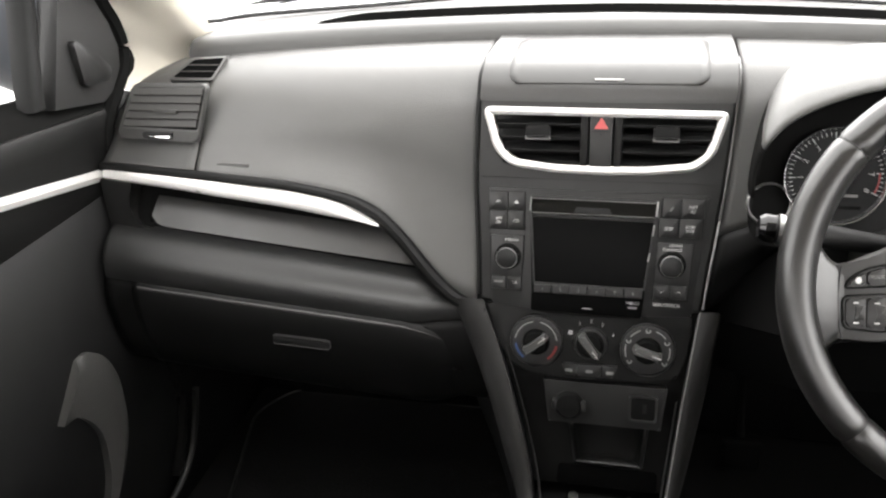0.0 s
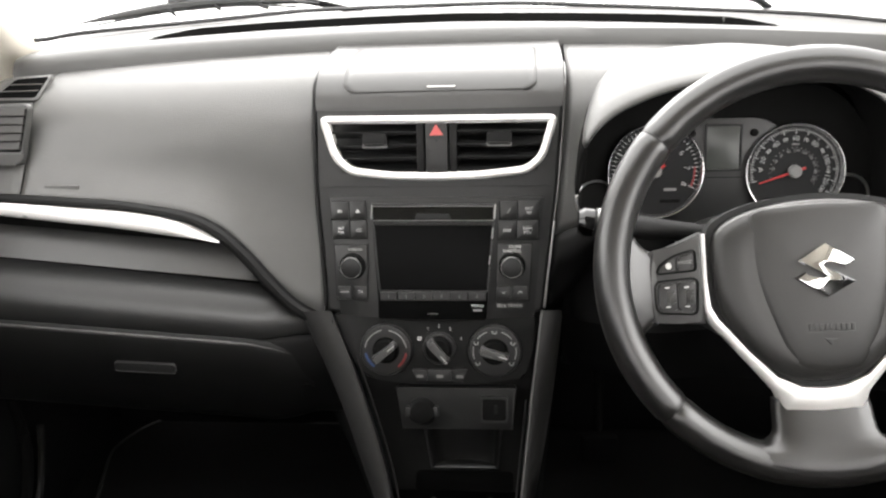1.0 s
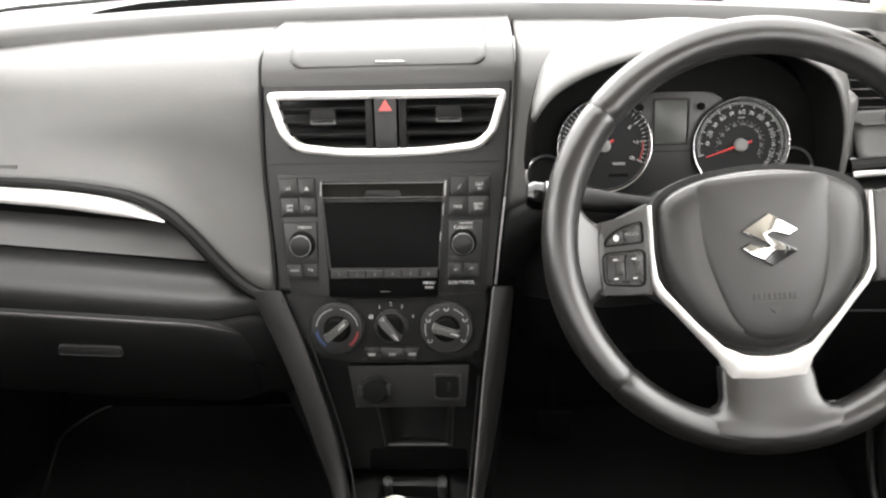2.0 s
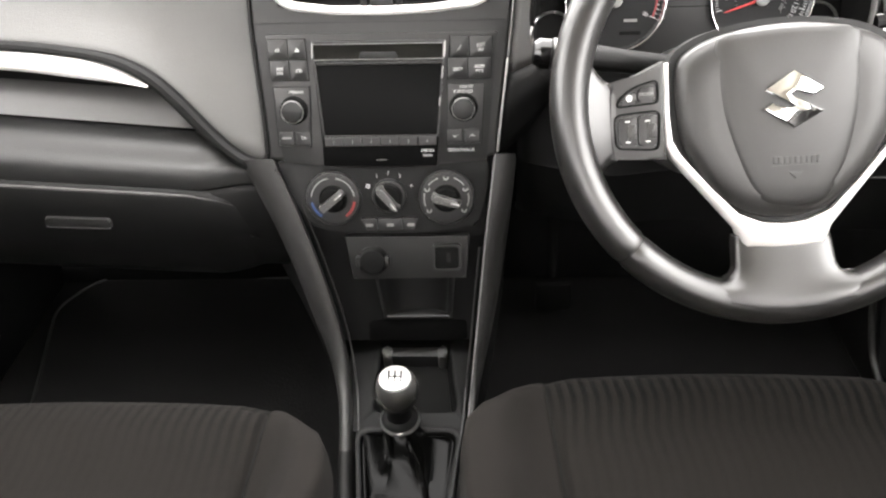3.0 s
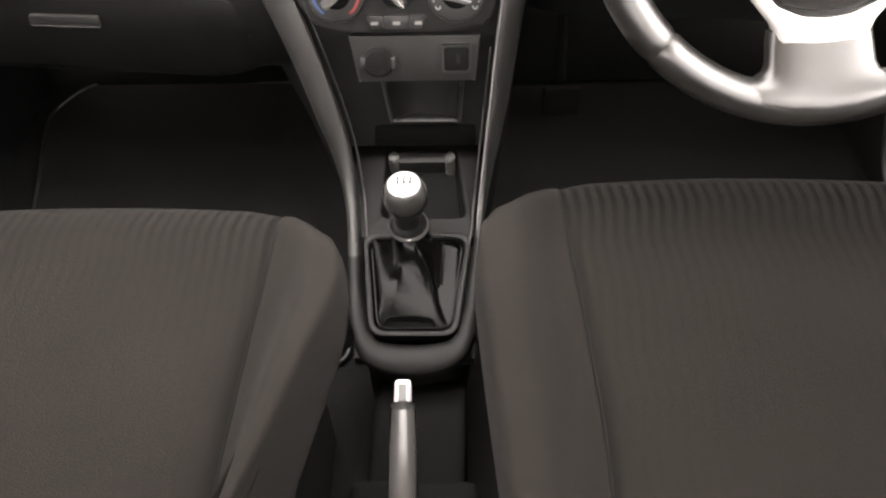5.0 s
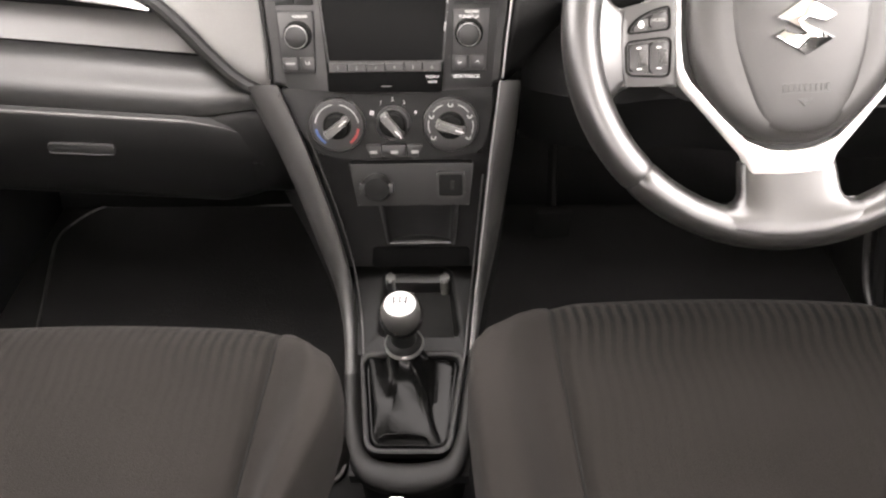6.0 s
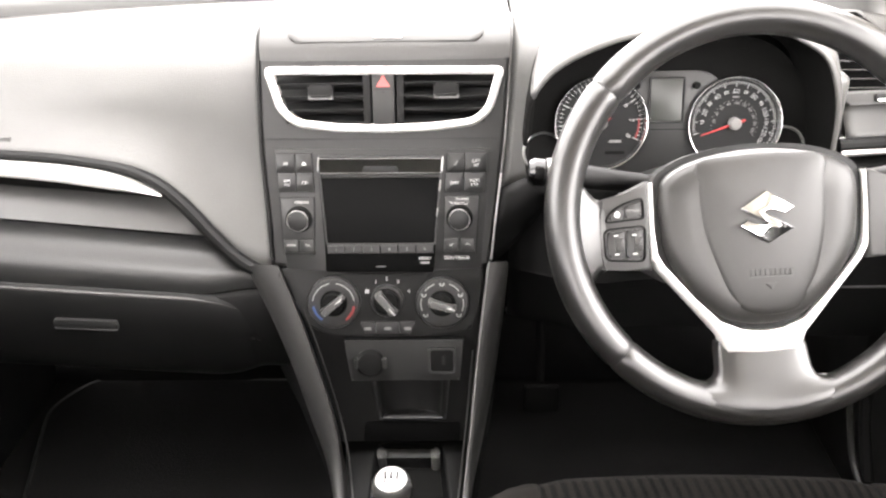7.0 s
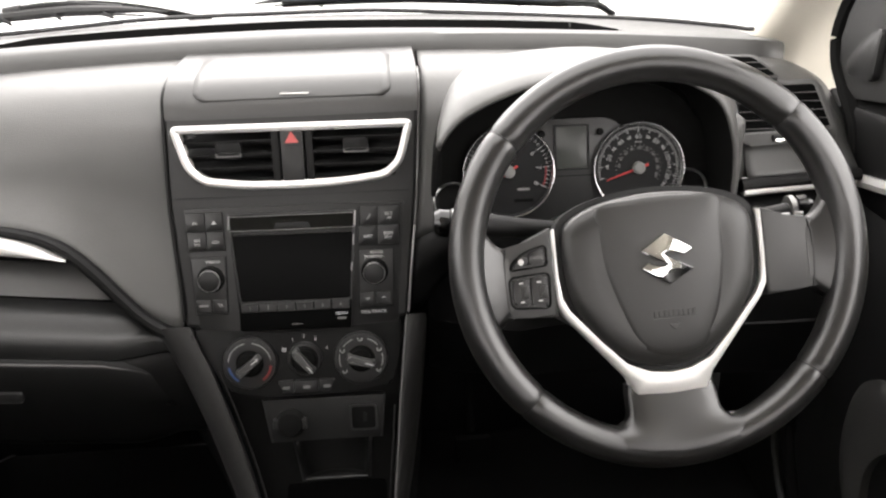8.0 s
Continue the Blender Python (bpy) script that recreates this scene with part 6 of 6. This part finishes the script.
# ---- seats ----
def seat(cx, yf, ztop, label, C, pinch, waist, flare):
    st = thing("front_seat", label, "car seat", (cx, 0.30, 0.06), group="front seats")
    W = 0.247

    def section(k, y):
        """Height and half widths at the distance k from the front edge."""
        grow = min(1.0, max(0.0, k / 0.105))
        e = 1 - (1 - grow) ** 2
        w = W * (0.845 + 0.155 * e) - waist * max(0, (k - 0.12) / 0.2) ** 1.3 + flare * min(1.0, k / 0.16)
        rise = 0.033 * min(1, k / 0.20) ** 0.8
        return w, rise

    fronts = [(0.012, -0.17), (0.004, -0.11), (0.0, -0.06), (0.003, -0.030), (0.012, -0.013), (0.028, -0.003), (0.05, 0.0)] + [(0.05 + 0.04 * i, -0.012 * (i / 11) ** 1.5 * 2) for i in range(1, 12)]
    centre, left, right = [], [], []
    for d, dz in fronts:
        w, rise = section(d, 0)
        c = C - pinch * min(1, d / 0.30)
        c = min(c, w - 0.012)
        bow = 0.010 * (1 - min(1, d / 0.2))
        crow = []
        for i in range(25):
            s = -1 + i / 12
            x = s * c
            crow.append((cx + x, yf - d - bow * s * s, ztop + dz - 0.004 * (1 - s * s) * min(1, d / 0.1) - 0.006 * max(0, abs(s) - 0.86) / 0.14))
        centre.append(crow)
        for sgn, dst in ((-1, left), (1, right)):
            row = []
            for f, h in [(0.063 * i, 1.15 * rise * (0.5 - 0.5 * math.cos(math.pi * min(1, max(0, i - 2) / 9))) - 0.0075 * max(0, 1 - i / 9) ** 1.5) for i in range(14)] + [(0.870, 1.15 * rise), (0.920, 1.10 * rise), (0.955, 0.98 * rise), (0.980, 0.70 * rise - 0.003), (0.994, 0.30 * rise - 0.008), (1.0, -0.020), (0.985, -0.036), (0.93, -0.06), (0.70, -0.11), (0.20, -0.20)]:
                x = c + (w - c) * f
                fall = -0.03 * f * f * (1 - min(1, d / 0.08)) if d > 0.004 else -0.03 * f * f
                row.append((cx + sgn * x, yf - d - bow - 0.02 * f * f * (1 - min(1, d / 0.12)), ztop + dz + h * (0.35 + 0.65 * min(1, (d + 0.01) / 0.06)) + fall))
            dst.append(row)
    part("cushion_centre", loft(centre), STRIPED, st, "cushion panel with fine wavy stripes", angle=70, solid=0.02)
    part("bolster", loft(left), CLOTH, st, "plain dark cloth bolster", angle=70, solid=0.02)
    part("bolster", loft(right), CLOTH, st, "plain dark cloth bolster", angle=70, solid=0.02)
    for sgn in (-1, 1):
        pts = []
        for row in centre[2:]:
            p = Vector(row[0] if sgn < 0 else row[-1])
            pts.append(p + Vector((0, 0, -0.0008)))
        part("seam_piping", tube(pts, 0.0011, 6), LINING, st)
    # added backrest, out of view, leaning away behind the cushion; partly blocks rear light
    rows = []
    for t, w in ((0.0, 0.235), (0.1, 0.25), (0.35, 0.255), (0.6, 0.24), (0.85, 0.20), (0.97, 0.17), (1.0, 0.14)):
        y, z = 0.05 - 0.40 * t, ztop - 0.03 + 0.42 * t
        th = 0.055 if t < 0.95 else 0.03
        rows.append([(cx + p.x, y + p.y, z + p.y * 0.5) for p in rounded([(-w, -th), (w, -th), (w, th), (w * 0.7, th * 0.65), (-w * 0.7, th * 0.65), (-w, th)], 0.035, 4)])
    part("backrest", loft(rows, closed=True, caps=True), CLOTH, st, "dark cloth backrest", angle=60)
    part("seat_base", block(cx - 0.20, cx + 0.20, 0.02, yf - 0.06, 0.031, ztop - 0.10, 0.02, 2), BLACK, st)
    return st


seat(-0.2900, 0.575, 0.406, "dark grey cloth passenger seat with a striped centre", 0.183, 0.010, 0.050, 0.013)
seat(0.3370, 0.608, 0.410, "dark grey cloth driver seat with a striped centre", 0.174, 0.021, 0.018, 0.011)

# floor mat in the passenger footwell
mat = rounded([(-0.60, 0.62), (-0.09, 0.62), (-0.09, 1.24), (-0.615, 1.25), (-0.648, 1.22), (-0.682, 1.155), (-0.662, 1.070), (-0.6395, 0.982), (-0.621, 0.903)], 0.03, 4)
mt = tagged(part("floor_mat", prism(mat, Matrix.Identity(4), 0.0305, 0.038, 0.003), CARPET), "black carpet floor mat in the footwell", "floor mat")
part("mat_piping", tube([(p.x, p.y, 0.038) for p in mat], 0.0030, 6, closed=True), ROLL, mt, "stitched mat edge")

# clutch pedal
pedal = thing("pedal", "black pedal with a small metal tip", "pedal", (0.22, 0.95, 0.25))
part("pedal_arm", tube(spline([(0.222, 1.315, 0.42), (0.222, 1.20, 0.32), (0.218, 1.10, 0.14)], 5), 0.008, 8), LINING, pedal)
part("pedal_pad", block(0.190, 0.250, 1.080, 1.098, 0.085, 0.140, 0.006), LINING, pedal)
part("pedal_bolt", tube([(0.2210, 1.1800, 0.3000), (0.2230, 1.1640, 0.2960)], 0.004, 8), KNOB, pedal)


# ---- doors ----
def door(s, name):
    d = thing(name, "dark moulded door panel with silver strip and grey pocket rim", "car door", (s * 0.72, 0.40, 0.40), kind="structure")

    def skin():
        rows = []
        for i in range(26):
            y = 0.99 - 1.05 * i / 25
            zt = 0.752 + (0.965 - y) * 0.11 if y > 0.75 else 0.776
            sw = 0.006 * max(0, (y - 0.90) / 0.10) ** 2
            prof = [(0.716, zt - 0.024), (0.703, zt - 0.028), (0.700, zt - 0.034), (0.700, zt - 0.060), (0.7005, zt - 0.085), (0.700, 0.655), (0.703, 0.62), (0.716, 0.59), (0.722, 0.52), (0.722, 0.44), (0.720, 0.30), (0.722, 0.16), (0.735, 0.08)]
            rows.append([(s * (x + sw), y, z) for x, z in prof])
        return loft(rows)

    part("door_skin", skin(), DARK, d, "dark moulded door skin", solid=0.006)
    rows = []
    for i in range(26):
        y = 0.99 - 1.05 * i / 25
        zt = 0.752 + (0.965 - y) * 0.11 if y > 0.75 else 0.776
        rows.append([(s * x, y, zt + h) for x, h in ((0.780, -0.012), (0.772, 0.001), (0.755, 0.0035), (0.738, 0.0005), (0.722, -0.008), (0.712, -0.018), (0.706, -0.0265), (0.712, -0.030))])
    part("window_ledge", loft(rows, caps=True), LINING, d, "matt black ledge below the window", angle=60)

    def strip_d():
        rows = []
        for i in range(25):
            y = 0.930 - 0.9 * i / 24
            zt = 0.648 + (0.93 - y) * 0.20 if y > 0.60 else 0.714
            zt = min(zt, 0.714)
            rows.append([(s * 0.707, y, zt), (s * 0.697, y, zt - 0.001), (s * 0.694, y, zt - 0.009), (s * 0.697, y, zt - 0.017), (s * 0.707, y, zt - 0.018)])
        return loft(rows, closed=True, caps=True)

    part("trim_strip", strip_d(), SILVER, d, "satin silver door strip")
    part("arm_rest", loft([[(s * x, y, z) for x, z in ((0.725, 0.50), (0.700, 0.495), (0.672, 0.480), (0.668, 0.465), (0.680, 0.440), (0.725, 0.42))] for y in (0.565, 0.54, 0.3, 0.0)], closed=True, caps=True), BLACK, d, "dark arm rest", angle=50)

    def pocket():
        o = spline([(0.750, 0.430, 0), (0.774, 0.428, 0), (0.807, 0.399, 0), (0.824, 0.349, 0), (0.818, 0.284, 0), (0.787, 0.229, 0), (0.737, 0.179, 0), (0.692, 0.154, 0)], 5)
        i = spline([(0.688, 0.366, 0), (0.716, 0.360, 0), (0.740, 0.334, 0), (0.754, 0.299, 0), (0.752, 0.256, 0), (0.742, 0.219, 0), (0.712, 0.174, 0), (0.672, 0.144, 0)], 5)
        rows = []
        for a, b in zip(o, i):
            rows.append([(s * 0.722, a.x, a.y), (s * 0.700, a.x, a.y), (s * 0.692, (a.x * 0.85 + b.x * 0.15), (a.y * 0.85 + b.y * 0.15)), (s * 0.690, (a.x + b.x) / 2, (a.y + b.y) / 2), (s * 0.694, b.x, b.y), (s * 0.722, b.x, b.y)])
        return loft(rows, closed=True, caps=True)

    part("pocket_rim", pocket(), VENTGREY, d, "grey curved pocket rim", angle=50)
    side = Matrix(((0, 0, s, 0), (1, 0, 0, 0), (0, 1, 0, 0), (0, 0, 0, 1)))
    part("sail_panel", prism([(0.842, 0.757), (0.947, 0.737), (0.977, 0.748), (1.000, 0.775), (1.006, 0.802), (0.996, 0.836), (0.976, 0.871), (0.950, 0.93), (0.88, 1.02), (0.905, 0.90)], side, 0.702, 0.730, 0.004), ROLL, d, "black mirror corner panel")
    part("tweeter_cover", prism(rounded([(0.902, 0.770), (0.958, 0.762), (0.972, 0.780), (0.928, 0.824), (0.898, 0.836)], 0.010, 4), Matrix(((0, 0, -s, s * 1.4), (1, 0, 0, 0), (0, 1, 0, 0), (0, 0, 0, 1))), 0.698, 0.707, 0.004), ROLL, d, "raised corner cover")
    part("window_frame", loft([[(s * x, y + dy, z) for x, dy in ((0.735, -0.020), (0.714, -0.019), (0.710, -0.014), (0.710, 0.004), (0.716, 0.010), (0.735, 0.010))] for y, z in ((0.832, 0.762), (0.836, 0.792), (0.849, 0.840), (0.864, 0.893), (0.870, 0.93), (0.83, 1.02))], closed=True, caps=True), BLACK, d, "grey window channel", angle=50)
    part("door_seal", tube(spline([(s * 0.700, 0.95, 0.96), (s * 0.706, 0.990, 0.872), (s * 0.706, 1.010, 0.836), (s * 0.706, 1.019, 0.802), (s * 0.706, 1.010, 0.771), (s * 0.706, 0.983, 0.744), (s * 0.706, 0.955, 0.719), (s * 0.706, 0.936, 0.692), (s * 0.707, 0.925, 0.63), (s * 0.715, 0.93, 0.52), (s * 0.715, 0.95, 0.35), (s * 0.705, 0.96, 0.20), (s * 0.70, 0.90, 0.10)], 6), 0.0115, 8), LINING, d, "black rubber door seal")
    part("sill_trim", tube(spline([(s * 0.672, 0.965, 0.235), (s * 0.680, 0.955, 0.175), (s * 0.685, 0.915, 0.110), (s * 0.685, 0.80, 0.075)], 6), 0.006, 8), FACIA, d, "pale sill trim edge")
    return d


door(-1, "door_1")
door(1, "door_2")
for s, n in ((-1, "wall_left"), (1, "wall_right")):
    tagged(part(n, loft([[(s * 0.735, y, 0.0), (s * 0.735, y, zt)] for y, zt in ((1.25, 0.69), (1.06, 0.71), (1.01, 0.735), (0.985, 0.735), (0.965, 0.69), (-0.06, 0.69), (-0.12, 0.775), (-1.6, 0.775))]), BLACK, solid=0.03), "dark body side behind the door trims", "wall", kind="structure")
    tagged(part("trim_side_%d" % (1 if s < 0 else 2), loft([[(s * x, y, z) for x, z in ((0.74, 0.77), (0.66, 1.19), (0.60, 1.23))] for y in (-0.05, -0.25)]), BEIGE, solid=0.03), "pale centre pillar trim", "pillar", kind="structure")
    tagged(part("trim_rail_%d" % (1 if s < 0 else 2), loft([[(s * x, y, z - 0.05 * max(0, y) ** 2) for x, z in ((0.66, 1.17), (0.61, 1.215), (0.55, 1.228))] for y in (-1.5, -0.5, 0.0, 0.3, 0.52)]), BEIGE, solid=0.03), "pale roof rail lining", "trim", kind="structure")
    # added out of view to hold back low light from the rear sides
    tagged(part("wall_quarter_%d" % (1 if s < 0 else 2), loft([[(s * 0.73, y, 0.77), (s * 0.72, y, 0.84)] for y in (-0.22, -1.6)]), DARK, solid=0.03), "unseen dark side panel limiting light from the rear", "wall", kind="structure")
    g = tagged(part("window_%d" % (2 if s < 0 else 3), loft([[(s * 0.745, 0.99, 0.78), (s * 0.742, 0.80, 0.77), (s * 0.742, 0.0, 0.77)], [(s * 0.735, 0.92, 0.86), (s * 0.725, 0.78, 0.90), (s * 0.72, 0.0, 0.95)], [(s * 0.69, 0.64, 1.06), (s * 0.685, 0.60, 1.09), (s * 0.665, 0.0, 1.19)]]), GLASS), "clear door window", "window", kind="structure")
    g.visible_shadow = False

# ---- outside ----
mirror = thing("door_mirror", "dark painted exterior door mirror", "door mirror", (-0.90, 1.08, 0.80))


def mirror_shell():
    rows = []
    for k in range(9):
        t = k / 8
        a = math.sin(math.pi * (0.08 + 0.84 * t)) ** 0.6
        rows.append([(-1.01 + 0.20 * t, 1.06 + 0.055 * a * math.sin(q) + 0.02, 0.79 + 0.085 * a * math.cos(q)) for q in [2 * math.pi * j / 20 for j in range(20)]])
    return loft(rows, closed=True, caps=True)


part("shell", mirror_shell(), surface("dark_blue_paint", (0.010, 0.012, 0.016), 0.45, spec=0.2), mirror)
part("mirror_arm", tube([(-0.80, 1.08, 0.775), (-0.74, 1.05, 0.765)], 0.03, 12), BLACK, mirror)


def wiper(blade, thick, bridge, claws, arm):
    """A ragged-edged blade under a stepped bridge with small claws, on an arm that rises from the cowl."""
    w = thing("wiper", "black windscreen wiper resting on the glass", "wiper", arm[-1], group="wipers")
    path = spline(blade, 8)
    steps = [(i / (len(thick) - 1), r) for i, r in enumerate(thick)]
    bl = part("blade", tube(path, [interp(steps, i / (len(path) - 1)) for i in range(len(path))], 8), RUBBER, w)
    part("rubber_lip", tube([p + Vector((0, -0.004, -0.006)) for p in path[4:-4]], 0.0014, 6), BLACK, bl)
    br = part("bridge", tube(spline(bridge, 6), 0.0046, 8), BLACK, w)
    part("joint_cap", tube([Vector(bridge[0]) + Vector((-0.012, 0, -0.002)), Vector(bridge[0]) + Vector((0.016, 0, 0.002))], 0.0062, 8), RUBBER, br)
    for a, b in claws:
        part("claw", tube([a, b], [0.0038, 0.0018], 6), RUBBER, w)
    part("arm", tube(spline(arm, 8), 0.0050, 8), GLOSS, w)
    return w


wiper([(-0.661, 1.34, 0.777), (-0.593, 1.34, 0.787), (-0.536, 1.34, 0.795), (-0.486, 1.34, 0.801), (-0.396, 1.34, 0.807), (-0.310, 1.34, 0.807), (-0.238, 1.34, 0.803)],
      [0.0010, 0.0052, 0.0062, 0.0066, 0.0072, 0.0055, 0.0010],
      [(-0.484, 1.345, 0.808), (-0.441, 1.345, 0.813), (-0.397, 1.345, 0.815), (-0.349, 1.345, 0.812), (-0.311, 1.345, 0.809)],
      [((-0.496, 1.335, 0.799), (-0.482, 1.335, 0.789)), ((-0.414, 1.335, 0.805), (-0.404, 1.335, 0.795)), ((-0.338, 1.335, 0.804), (-0.322, 1.335, 0.797))],
      [(-0.397, 1.350, 0.815), (-0.33, 1.375, 0.806), (-0.24, 1.400, 0.786), (-0.15, 1.425, 0.757)])
wiper([(-0.100, 1.34, 0.810), (-0.036, 1.34, 0.816), (0.036, 1.34, 0.8175), (0.164, 1.34, 0.8165), (0.292, 1.34, 0.808), (0.366, 1.34, 0.799), (0.446, 1.34, 0.793), (0.457, 1.34, 0.789)],
      [0.0012, 0.0055, 0.0075, 0.0085, 0.0075, 0.0065, 0.0065, 0.0025],
      [(-0.010, 1.345, 0.823), (0.07, 1.345, 0.828), (0.164, 1.345, 0.829), (0.25, 1.345, 0.822), (0.33, 1.345, 0.810)],
      [((0.00, 1.332, 0.812), (0.010, 1.332, 0.804)), ((0.315, 1.332, 0.802), (0.328, 1.332, 0.793))],
      [(-0.053, 1.325, 0.812), (0.036, 1.325, 0.8130), (0.163, 1.325, 0.811), (0.290, 1.325, 0.803), (0.382, 1.330, 0.795), (0.460, 1.375, 0.780), (0.500, 1.400, 0.757)])
tagged(part("trim_cowl", block(-0.80, 0.80, 1.30, 1.50, 0.72, 0.758, 0.01), PAINT), "painted cowl below the windscreen", "cowl", kind="structure")
tagged(part("ground", block(-12, 12, -8, 12, -0.42, -0.32), CONCRETE), "pale painted studio floor", "floor", kind="structure")


def shutter():
    prof = []
    for k in range(150):
        z = -0.32 + 0.02 * k
        prof.append((5.0 + (0.010 if k % 2 else -0.010), z))
    return loft([[(x, y, z) for y, z in prof] for x in (1.36, 3.4)])


tagged(part("roller_shutter", shutter(), WALLW, solid=0.02, angle=20), "white ribbed roller shutter beyond the windscreen", "roller shutter")
tagged(part("shutter_post", block(1.28, 1.36, 4.95, 5.05, -0.32, 2.7), WALLW), "white post beside the roller shutter", "post")
